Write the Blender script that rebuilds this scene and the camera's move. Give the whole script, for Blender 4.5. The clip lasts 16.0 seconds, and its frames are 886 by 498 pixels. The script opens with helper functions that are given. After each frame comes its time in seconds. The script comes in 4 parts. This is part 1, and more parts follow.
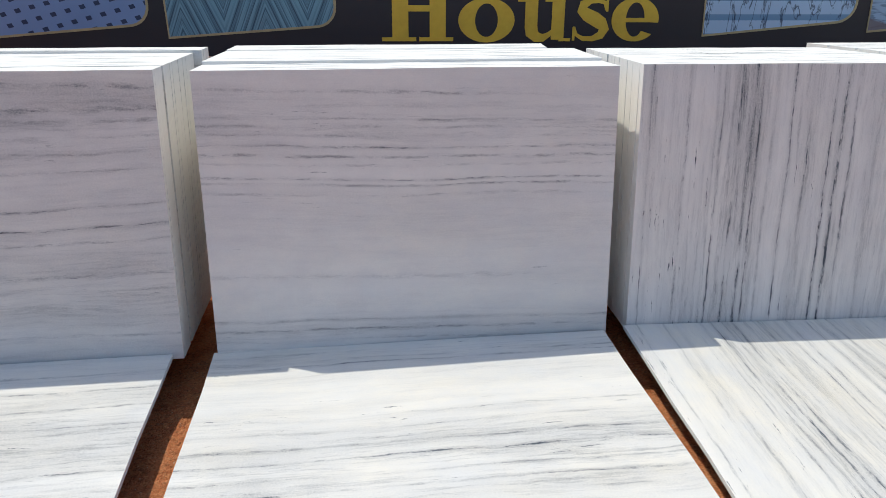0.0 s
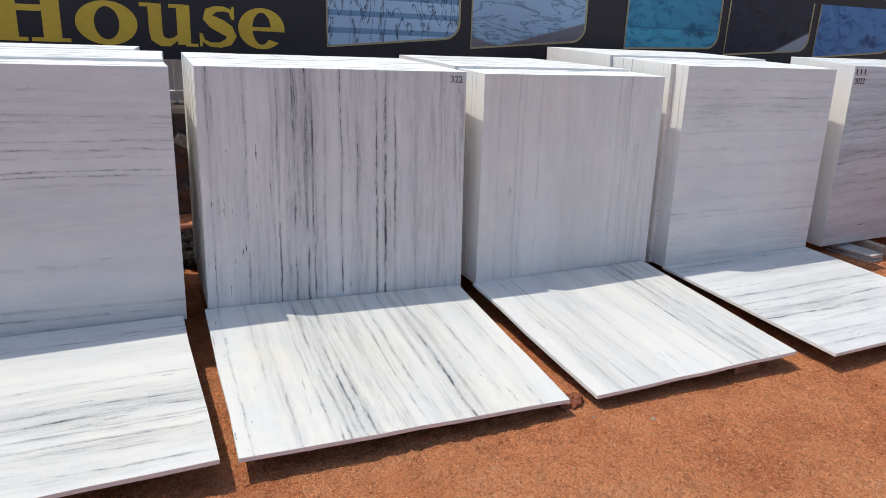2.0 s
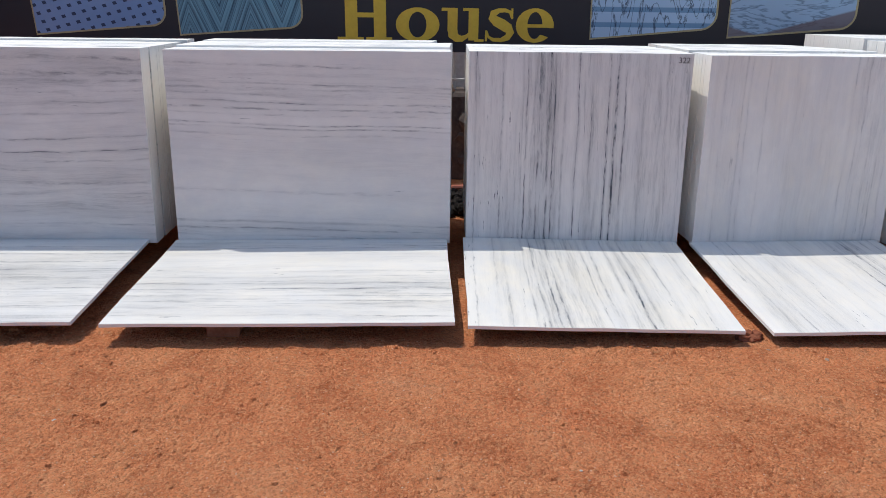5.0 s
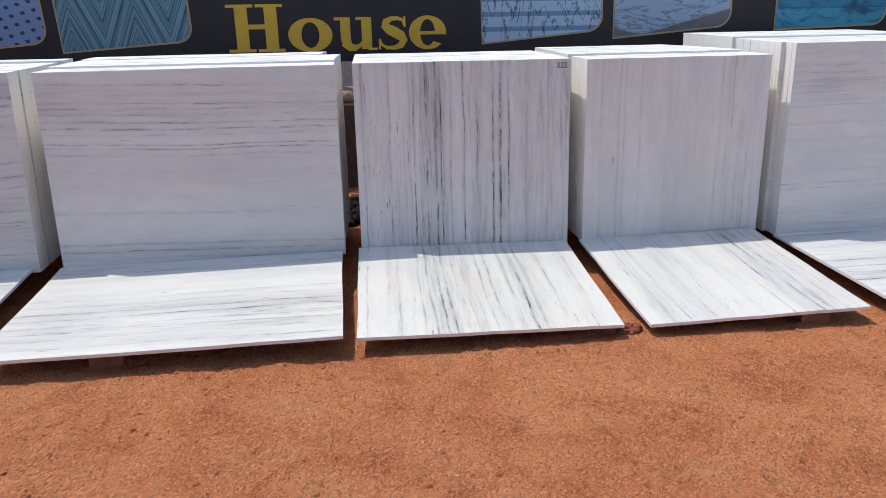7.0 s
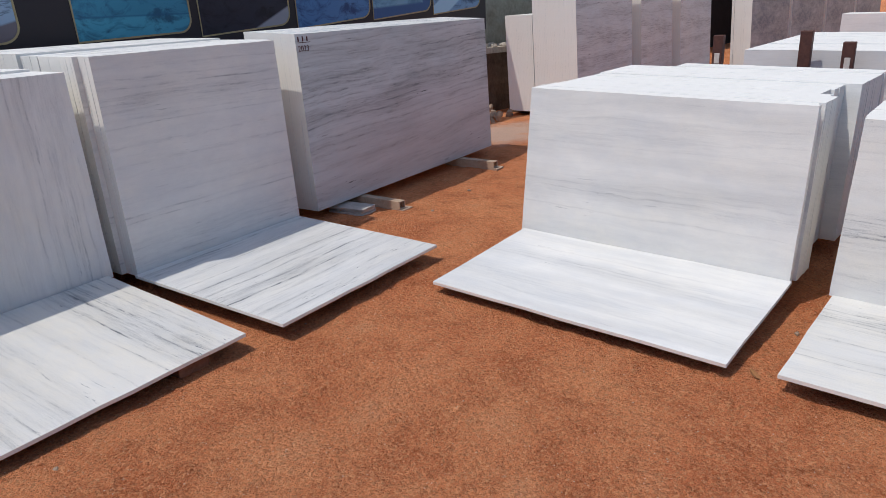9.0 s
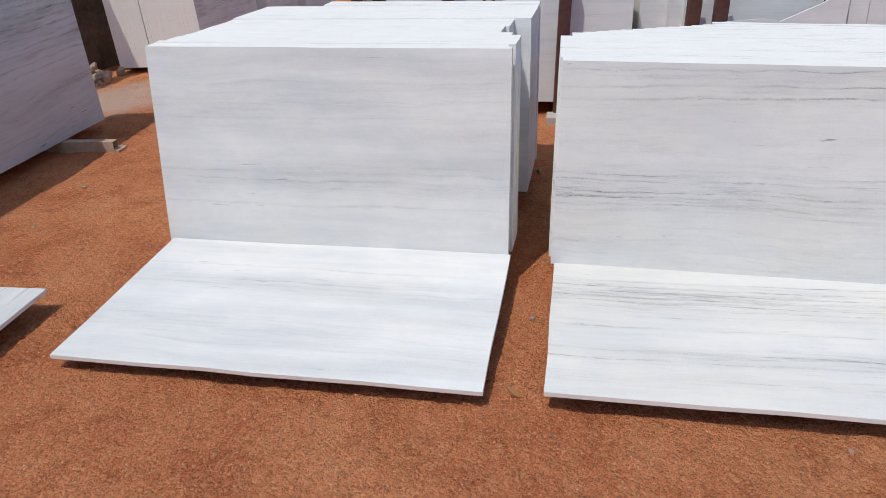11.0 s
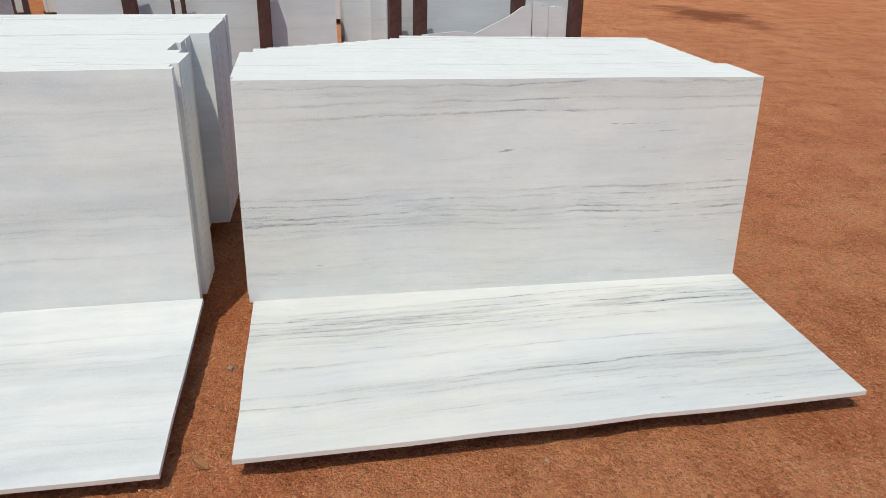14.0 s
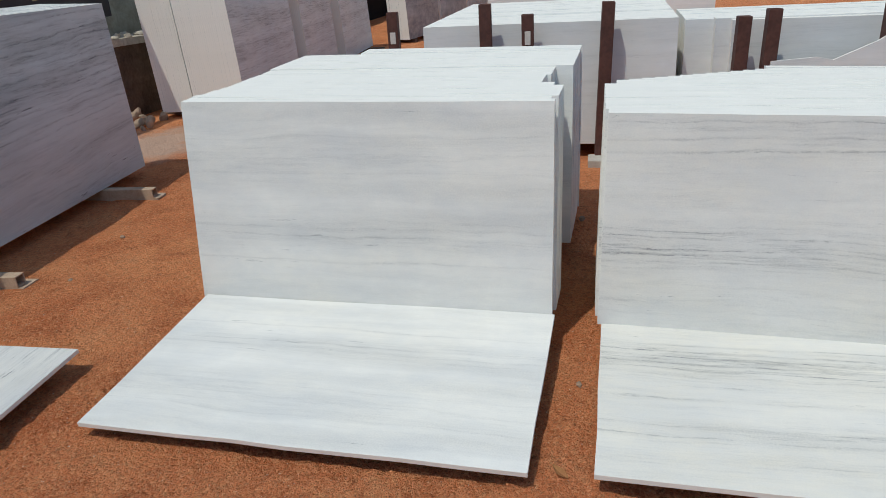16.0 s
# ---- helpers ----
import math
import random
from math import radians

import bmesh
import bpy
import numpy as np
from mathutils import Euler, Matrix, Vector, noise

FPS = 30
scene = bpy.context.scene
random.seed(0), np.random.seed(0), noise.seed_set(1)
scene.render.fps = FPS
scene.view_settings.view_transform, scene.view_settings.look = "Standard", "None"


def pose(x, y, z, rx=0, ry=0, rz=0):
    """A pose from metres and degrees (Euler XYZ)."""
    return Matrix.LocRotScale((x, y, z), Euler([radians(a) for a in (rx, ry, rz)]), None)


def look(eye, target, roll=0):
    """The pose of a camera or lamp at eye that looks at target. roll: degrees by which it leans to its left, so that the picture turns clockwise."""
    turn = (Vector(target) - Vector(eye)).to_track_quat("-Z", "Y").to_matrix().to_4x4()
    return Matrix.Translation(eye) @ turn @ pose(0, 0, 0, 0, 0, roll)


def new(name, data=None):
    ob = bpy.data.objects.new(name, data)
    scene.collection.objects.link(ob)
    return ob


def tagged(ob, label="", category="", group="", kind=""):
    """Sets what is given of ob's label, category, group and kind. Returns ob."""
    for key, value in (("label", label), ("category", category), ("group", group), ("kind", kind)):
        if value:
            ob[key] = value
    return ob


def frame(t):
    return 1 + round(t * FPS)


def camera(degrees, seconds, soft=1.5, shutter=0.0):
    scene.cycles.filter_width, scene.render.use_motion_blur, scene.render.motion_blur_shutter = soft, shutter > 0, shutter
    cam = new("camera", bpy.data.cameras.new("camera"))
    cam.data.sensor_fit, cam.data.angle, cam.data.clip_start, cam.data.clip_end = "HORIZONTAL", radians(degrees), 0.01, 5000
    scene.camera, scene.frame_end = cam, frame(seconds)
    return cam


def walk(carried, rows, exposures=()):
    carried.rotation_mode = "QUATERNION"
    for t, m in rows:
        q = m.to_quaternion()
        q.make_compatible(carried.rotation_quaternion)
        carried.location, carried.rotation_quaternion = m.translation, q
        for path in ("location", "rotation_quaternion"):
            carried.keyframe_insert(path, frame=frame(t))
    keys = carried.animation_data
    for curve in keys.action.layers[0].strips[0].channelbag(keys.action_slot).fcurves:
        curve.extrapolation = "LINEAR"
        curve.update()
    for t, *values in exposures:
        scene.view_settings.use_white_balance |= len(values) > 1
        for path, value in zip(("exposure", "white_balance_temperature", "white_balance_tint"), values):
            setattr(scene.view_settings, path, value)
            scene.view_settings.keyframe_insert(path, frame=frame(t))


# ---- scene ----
cam = camera(64.3, 16.0, soft=0.7)
SUN, SKY = 2.70, 0.136
EARTH_A, EARTH_B, EARTH_DARK = (0.83, 0.322, 0.140), (0.75, 0.246, 0.103), (0.50, 0.130, 0.048)
EXPOSURES = [(0.0, 0.20, 6380, 6), (4.5, 0.16, 6230, 9), (7.0, 0.17, 6230, 9), (7.5, 0.17, 6230, 9), (8.0, 0.20, 6200, 8), (8.5, 0.16, 6220, 9), (9.0, -0.20, 6220, 10),
             (11.5, -0.17, 6120, 8), (12.0, -0.19, 6200, 7), (12.5, -0.18, 6370, 3), (14.0, -0.19, 6370, 3), (15.0, -0.29, 6010, 4), (15.5, -0.53, 6180, 6), (16.0, -0.36, 6200, 1)]
PATH = [
    (0, (0.008, -0.019, 1.451), (0.159, 1.853, 0.762), 0.2),
    (0.5, (0.179, -0.153, 1.5), (0.416, 1.724, 0.853), 1.9),
    (1, (0.468, -0.22, 1.462), (0.848, 1.615, 0.765), 3.2),
    (1.5, (0.655, -0.304, 1.458), (1.197, 1.487, 0.751), 4.1),
    (2, (0.784, -0.485, 1.459), (1.536, 1.255, 0.821), 3.3),
    (2.5, (0.906, -0.684, 1.466), (1.847, 0.951, 0.802), 4.6),
    (3, (0.969, -0.785, 1.461), (1.94, 0.848, 0.835), 2.7),
    (3.5, (0.985, -0.892, 1.414), (1.567, 0.907, 0.764), 2.5),
    (4, (0.95, -1.008, 1.452), (1.16, 0.866, 0.784), 1.0),
    (4.5, (0.905, -1.262, 1.425), (0.951, 0.634, 0.788), 0.8),
    (4.7, (0.893, -1.334, 1.424), (0.871, 0.557, 0.772), 0.7),
    (6.8, (1.064, -1.392, 1.483), (1.125, 0.498, 0.829), -0.6),
    (7, (1.13, -1.385, 1.488), (1.287, 0.499, 0.834), -0.9),
    (7.5, (1.255, -1.323, 1.471), (1.647, 0.523, 0.808), -1.4),
    (8, (1.418, -1.271, 1.438), (2.061, 0.492, 0.749), -1.0),
    (8.5, (1.618, -1.095, 1.443), (2.766, 0.39, 0.752), -0.3),
    (9, (1.771, -0.919, 1.443), (3.249, 0.253, 0.779), -2.4),
    (9.2, (1.852, -0.868, 1.434), (3.43, 0.165, 0.769), -3.1),
    (11.3, (2.663, -0.425, 1.385), (4.457, -0.211, 0.527), -2.7),
    (11.5, (2.707, -0.494, 1.39), (4.507, -0.338, 0.533), -3.2),
    (12, (2.73, -0.583, 1.387), (4.534, -0.692, 0.53), -1.1),
    (12.5, (2.755, -0.668, 1.369), (4.533, -1.027, 0.526), 0.1),
    (13, (2.765, -0.712, 1.361), (4.524, -1.154, 0.519), 0.1),
    (13.5, (2.772, -0.715, 1.368), (4.541, -1.122, 0.528), -0.1),
    (14, (2.792, -0.695, 1.366), (4.573, -1.066, 0.534), 0.2),
    (14.5, (2.767, -0.648, 1.377), (4.57, -0.909, 0.551), -0.9),
    (15, (2.756, -0.546, 1.387), (4.573, -0.583, 0.554), -2.3),
    (15.5, (2.752, -0.454, 1.4), (4.575, -0.285, 0.594), -2.2),
    (16, (2.728, -0.411, 1.432), (4.535, -0.016, 0.67), -3.6),
]
walk(cam, [(t, look(eye, target, roll)) for t, eye, target, roll in PATH], exposures=EXPOSURES)

# ---- world and sun ----
world = bpy.data.worlds.new("sky")
scene.world = world
world.use_nodes = True
wn, wl = world.node_tree.nodes, world.node_tree.links
sky = wn.new("ShaderNodeTexSky")
sky.sky_type, sky.sun_disc = "NISHITA", False
sky.sun_elevation, sky.sun_rotation = radians(65.5), radians(-57)
sky.air_density, sky.dust_density = 1.0, 1.5
wl.new(sky.outputs[0], wn["Background"].inputs[0])
wn["Background"].inputs[1].default_value = SKY
sun = new("sun", bpy.data.lights.new("sun", "SUN"))
sun.data.energy, sun.data.angle, sun.data.color = SUN, radians(0.55), (1.0, 0.935, 0.835)
sun.matrix_world = look((-4.0, 2.5, 10), (0, 0, 0))


# ---- materials ----
class Nodes:
    """Short hand for a node material."""

    def __init__(self, name, rough=0.5, spec=0.4, metal=0.0):
        self.mat = bpy.data.materials.new(name)
        self.mat.use_nodes = True
        self.tree = self.mat.node_tree
        self.bsdf = self.tree.nodes["Principled BSDF"]
        self.set("Roughness", rough)
        self.set("Specular IOR Level", spec)
        self.set("Metallic", metal)

    def put(self, socket, value):
        if hasattr(value, "is_output"):
            self.tree.links.new(value, socket)
        elif isinstance(value, (tuple, list)) and len(value) == 3 and socket.type == "RGBA":
            socket.default_value = (*value, 1)
        else:
            socket.default_value = value

    def set(self, name, value):
        self.put(self.bsdf.inputs[name], value)

    def coord(self, kind="Object"):
        return self.tree.nodes.new("ShaderNodeTexCoord").outputs[kind]

    def split(self, v):
        n = self.tree.nodes.new("ShaderNodeSeparateXYZ")
        self.put(n.inputs[0], v)
        return n.outputs

    def join(self, x, y, z):
        n = self.tree.nodes.new("ShaderNodeCombineXYZ")
        for s, v in zip(n.inputs, (x, y, z)):
            self.put(s, v)
        return n.outputs[0]

    def math(self, op, a, b=0.0, c=0.0, clamp=False):
        n = self.tree.nodes.new("ShaderNodeMath")
        n.operation, n.use_clamp = op, clamp
        for s, v in zip(n.inputs, (a, b, c)):
            self.put(s, v)
        return n.outputs[0]

    def noise(self, v, scale, detail=4.0, rough=0.55, distort=0.0):
        n = self.tree.nodes.new("ShaderNodeTexNoise")
        self.put(n.inputs["Vector"], v)
        for key, value in (("Scale", scale), ("Detail", detail), ("Roughness", rough), ("Distortion", distort)):
            n.inputs[key].default_value = value
        return n.outputs["Fac"]

    def voronoi(self, v, scale, feature="F1", out="Distance"):
        n = self.tree.nodes.new("ShaderNodeTexVoronoi")
        n.feature = feature
        self.put(n.inputs["Vector"], v)
        n.inputs["Scale"].default_value = scale
        return n.outputs[out]

    def ramp(self, fac, stops, smooth=False):
        n = self.tree.nodes.new("ShaderNodeValToRGB")
        n.color_ramp.interpolation = "EASE" if smooth else "LINEAR"
        el = n.color_ramp.elements
        while len(el) < len(stops):
            el.new(0.5)
        for e, (p, c) in zip(el, stops):
            e.position = p
            e.color = (c, c, c, 1) if isinstance(c, (int, float)) else (*c, 1)
        self.put(n.inputs[0], fac)
        return n.outputs[0]

    def mix(self, fac, a, b, blend="MIX"):
        n = self.tree.nodes.new("ShaderNodeMix")
        n.data_type, n.blend_type = "RGBA", blend
        self.put(n.inputs[0], fac)
        self.put(n.inputs[6], a)
        self.put(n.inputs[7], b)
        return n.outputs[2]

    def random(self):
        return self.tree.nodes.new("ShaderNodeObjectInfo").outputs["Random"]

    def island(self):
        return self.tree.nodes.new("ShaderNodeNewGeometry").outputs["Random Per Island"]

    def bump(self, height, strength, distance):
        n = self.tree.nodes.new("ShaderNodeBump")
        n.inputs["Strength"].default_value, n.inputs["Distance"].default_value = strength, distance
        self.put(n.inputs["Height"], height)
        self.put(self.bsdf.inputs["Normal"], n.outputs[0])


def marble(name, across, size, bands, seed, base=(0.83, 0.82, 0.785), vein=(0.050, 0.066, 0.088), soft=0.30, fine=0.42, dash=0.7, tilt=0.0,
           warm=0.25, wander=0.05, stretch=1.0, wash=(), gain=1.0):
    """Polished white marble, veined along one way. bands: (place 0..1 across the veins, strength, half width)."""
    m = Nodes(name, rough=0.3, spec=0.35)
    x, _, z = m.split(m.coord())
    a, l = (z, x) if across == "z" else (x, z)

    def field(la, wa, k, w, detail=4.0, rough=0.6):
        return m.noise(m.join(m.math("MULTIPLY", l, la * stretch), m.math("MULTIPLY", w, wa), seed + k), 1.0, detail, rough)

    low = field(0.9, 1.6, 0.0, a, 3.0)
    shift = m.math("MULTIPLY_ADD", m.math("SUBTRACT", low, 0.5), wander * 2, m.math("MULTIPLY", l, tilt))
    ripple = field(3.0, 10.0, 3.0, a, 6.0, 0.68)
    jag = field(30.0, 110.0, 5.0, a, 5.0, 0.75)
    w = m.math("ADD", m.math("ADD", a, shift), m.math("MULTIPLY_ADD", ripple, 0.022, -0.011))
    wj = m.math("ADD", w, m.math("MULTIPLY_ADD", jag, 0.014, -0.007))

    def profile(lot, source, wide, gain):
        stops = [(0.0, 0.0)]
        for p, st, *half in sorted(lot):
            d = (half[0] if half else 0.009) * wide
            for q, v in ((p - d, 0.0), (p, min(1.0, st * gain)), (p + d * 1.2, 0.0)):
                if q > stops[-1][0] + 0.0005 and len(stops) < 31:
                    stops.append((min(q, 0.999), v))
        return m.ramp(m.math("DIVIDE", source, size), stops)

    half = [sorted(bands)[k::2] for k in (0, 1)]
    line = m.math("MAXIMUM", profile(half[0], wj, 0.62, 1.0), profile(half[1], wj, 0.62, 1.0))
    halo = m.math("MAXIMUM", profile(half[0], w, 2.2, 0.30), profile(half[1], w, 2.2, 0.30))
    # veins break up along their length; haze, fine streaks and short dark dashes lie between them
    broken = m.math("MULTIPLY", m.ramp(field(8.0, 40.0, 17.0, w, 7.0, 0.8), [(0.455, 0.06), (0.58, 1.0)]),
                    m.ramp(field(1.5, 18.0, 19.0, w, 3.0, 0.6), [(0.40, 0.10), (0.58, 1.0)]))
    cloud = m.ramp(field(0.6, 6.5, 7.0, w, 6.0, 0.62), [(0.40, 0.0), (0.74, 1.0)])
    haze = m.ramp(field(1.3, 3.0, 9.0, w, 6.0, 0.65), [(0.42, 0.0), (0.70, 1.0)])
    streak = m.ramp(field(3.5, 60.0, 11.0, wj, 8.0, 0.78), [(0.49, 0.0), (0.74, 1.0)])
    dashes = m.ramp(field(5.0, 75.0, 23.0, wj, 5.0, 0.68), [(0.645, 0.0), (0.685, 1.0)])
    gate = m.ramp(field(0.8, 4.0, 29.0, w, 3.0), [(0.49, 0.0), (0.64, 1.0)])
    dark = m.math("MULTIPLY", m.math("MULTIPLY", line, gain), broken)
    if wash:
        grey = profile(wash, w, 1.0, 1.0)
        dark = m.math("MULTIPLY_ADD", m.math("MULTIPLY", grey, m.math("MULTIPLY_ADD", streak, 0.75, m.math("MULTIPLY", haze, 0.45))), 0.6, dark)
    dark = m.math("MULTIPLY_ADD", m.math("MULTIPLY", halo, m.math("MULTIPLY_ADD", haze, 0.9, 0.15)), 0.6, dark)
    dark = m.math("MULTIPLY_ADD", cloud, soft * 0.34, dark)
    dark = m.math("MULTIPLY_ADD", m.math("MULTIPLY", streak, m.math("MULTIPLY_ADD", m.math("MAXIMUM", cloud, halo), 0.85, 0.12)), fine * 0.55, dark)
    dark = m.math("MULTIPLY_ADD", m.math("MULTIPLY", dashes, gate), dash * 0.80, dark)
    speck = m.noise(m.coord(), 170.0, 3.0, 0.7)
    dark = m.math("MULTIPLY", dark, m.math("MULTIPLY_ADD", speck, 2.4, 0.15), clamp=True)
    patch = m.ramp(m.noise(m.join(l, m.math("MULTIPLY", a, 2.2), seed + 41), 1.4, 5.0, 0.65), [(0.42, 0.0), (0.74, 1.0)])
    cool = m.ramp(m.noise(m.join(l, m.math("MULTIPLY", a, 1.8), seed + 53), 2.3, 6.0, 0.65), [(0.44, 0.0), (0.66, 0.42)])
    body = m.mix(m.math("MULTIPLY", patch, warm), base, (0.80, 0.73, 0.58))
    mottle = m.ramp(m.noise(m.join(m.math("MULTIPLY", l, 0.6), a, seed + 67), 13.0, 8.0, 0.72), [(0.40, 0.0), (0.64, 0.40)])
    body = m.mix(mottle, body, (0.70, 0.695, 0.68))
    body = m.mix(cool, body, (0.66, 0.68, 0.70))
    body = m.mix(m.math("MULTIPLY_ADD", speck, 0.30, -0.07), body, (0.50, 0.51, 0.53))
    m.set("Base Color", m.mix(dark, body, vein))
    m.set("Roughness", m.math("MULTIPLY_ADD", speck, 0.2, 0.24))
    return m.mat


def sawn_edge():
    m = Nodes("sawn marble edge", rough=0.75, spec=0.2)
    c = m.coord()
    x, y, z = m.split(c)
    n = m.noise(m.join(m.math("MULTIPLY", x, 6.0), m.math("MULTIPLY", y, 90.0), m.math("MULTIPLY", z, 6.0)), 1.0, 5.0, 0.65)
    col = m.mix(m.ramp(n, [(0.35, 0.0), (0.75, 1.0)]), (0.88, 0.857, 0.803), (0.81, 0.786, 0.736))
    col = m.mix(m.ramp(m.noise(m.join(m.math("MULTIPLY", x, 2.0), m.math("MULTIPLY", y, 14.0), z), 1.0, 6.0, 0.7), [(0.60, 0.0), (0.72, 0.28)]), col, (0.70, 0.63, 0.53))
    col = m.mix(m.math("MULTIPLY", m.random(), 0.22), col, (0.82, 0.80, 0.755))
    m.set("Base Color", col)
    m.bump(m.noise(c, 140.0, 4.0), 0.3, 0.002)
    return m.mat


def red_earth():
    """Red gravelly soil: trodden pale patches, loose darker scuffs, grains of a centimetre and finer grit."""
    m = Nodes("red gravelly earth", rough=0.95, spec=0.06)
    c = m.coord()
    big = m.noise(c, 0.8, 6.0, 0.62)
    mid = m.noise(c, 3.2, 7.0, 0.68, 0.4)
    scuff = m.noise(c, 7.5, 8.0, 0.75, 0.6)
    lumps = m.noise(c, 42.0, 6.0, 0.7)
    fine = m.noise(c, 170.0, 4.0, 0.75)
    grain = m.voronoi(c, 95.0)
    small = m.voronoi(c, 210.0)
    tint = m.split(m.voronoi(c, 95.0, out="Color"))
    speck = m.split(m.voronoi(c, 210.0, out="Color"))
    col = m.mix(m.ramp(big, [(0.38, 0.0), (0.62, 1.0)]), EARTH_A, EARTH_B)
    col = m.mix(m.ramp(mid, [(0.48, 0.0), (0.64, 0.6)]), col, EARTH_DARK)
    col = m.mix(m.ramp(scuff, [(0.54, 0.0), (0.66, 0.5)]), col, (0.30, 0.070, 0.024))
    col = m.mix(m.ramp(mid, [(0.30, 0.65), (0.43, 0.0)]), col, (0.80, 0.37, 0.19))
    # hollows between lumps darkened in the colour, for the shade between grit
    col = m.mix(m.ramp(lumps, [(0.34, 0.22), (0.44, 0.0)]), col, (0.24, 0.058, 0.022))
    col = m.mix(m.ramp(tint[0], [(0.55, 0.0), (1.0, 0.45)]), col, (0.92, 0.47, 0.23))
    col = m.mix(m.ramp(tint[1], [(0.0, 0.34), (0.35, 0.0)]), col, (0.20, 0.050, 0.020))
    col = m.mix(m.ramp(speck[0], [(0.55, 0.0), (1.0, 0.30)]), col, (0.95, 0.54, 0.29))
    col = m.mix(m.ramp(speck[2], [(0.0, 0.36), (0.30, 0.0)]), col, (0.20, 0.05, 0.02))
    col = m.mix(m.ramp(speck[1], [(0.9955, 0.0), (0.997, 0.7)]), col, (0.88, 0.72, 0.56))
    x, y, _ = m.split(c)

    def around(px, py, sx, sy, scale, ragged):
        dx = m.math("MULTIPLY", m.math("ADD", x, -px), sx)
        dy = m.math("MULTIPLY", m.math("ADD", y, -py), sy)
        d = m.math("SQRT", m.math("ADD", m.math("MULTIPLY", dx, dx), m.math("MULTIPLY", dy, dy)))
        return m.math("ADD", d, m.math("MULTIPLY_ADD", m.noise(c, scale, 5.0), ragged, -ragged / 2))

    # darker patches far out on the yard; pale stone dust at the far end of the sign
    for px, py, sx, sy, k in ((14.2, -7.7, 0.45, 0.9, 0.75), (19.0, -11.0, 0.25, 0.6, 0.6)):
        col = m.mix(m.ramp(around(px, py, sx, sy, 1.5, 1.8), [(0.3, k), (0.75, 0.0)]), col, (0.22, 0.06, 0.025))
    col = m.mix(m.ramp(around(8.5, 3.5, 1.0, 1.3, 3.0, 1.2), [(0.35, 0.8), (0.95, 0.0)]), col, (0.70, 0.52, 0.41))
    m.set("Base Color", col)
    h = m.math("MULTIPLY_ADD", grain, -0.55, m.math("MULTIPLY", fine, 0.45))
    h = m.math("MULTIPLY_ADD", small, -0.28, h)
    h = m.math("MULTIPLY_ADD", lumps, 2.8, h)
    h = m.math("MULTIPLY_ADD", scuff, 2.2, h)
    m.bump(h, 1.0, 0.0125)
    return m.mat


def plain(name, col, rough=0.6, spec=0.3, metal=0.0, other=None, scale=8.0, bump=0.0, bump_scale=60.0):
    m = Nodes(name, rough, spec, metal)
    c = m.coord()
    other = other or tuple(v * 0.7 for v in col)
    n = m.math("MULTIPLY_ADD", m.noise(c, scale, 6.0, 0.65), 0.7, m.math("MULTIPLY", m.noise(c, scale * 7, 3.0), 0.3))
    m.set("Base Color", m.mix(m.ramp(n, [(0.36, 0.0), (0.66, 1.0)]), col, other))
    if bump:
        m.bump(m.noise(c, bump_scale, 5.0), bump, 0.01)
    return m.mat


def banner():
    m = Nodes("dark banner vinyl", rough=0.42, spec=0.35)
    c = m.coord()
    m.set("Base Color", m.mix(m.noise(c, 0.8, 3.0), (0.010, 0.010, 0.018), (0.020, 0.017, 0.024)))
    m.bump(m.noise(c, 2.2, 3.0), 0.25, 0.02)
    return m.mat


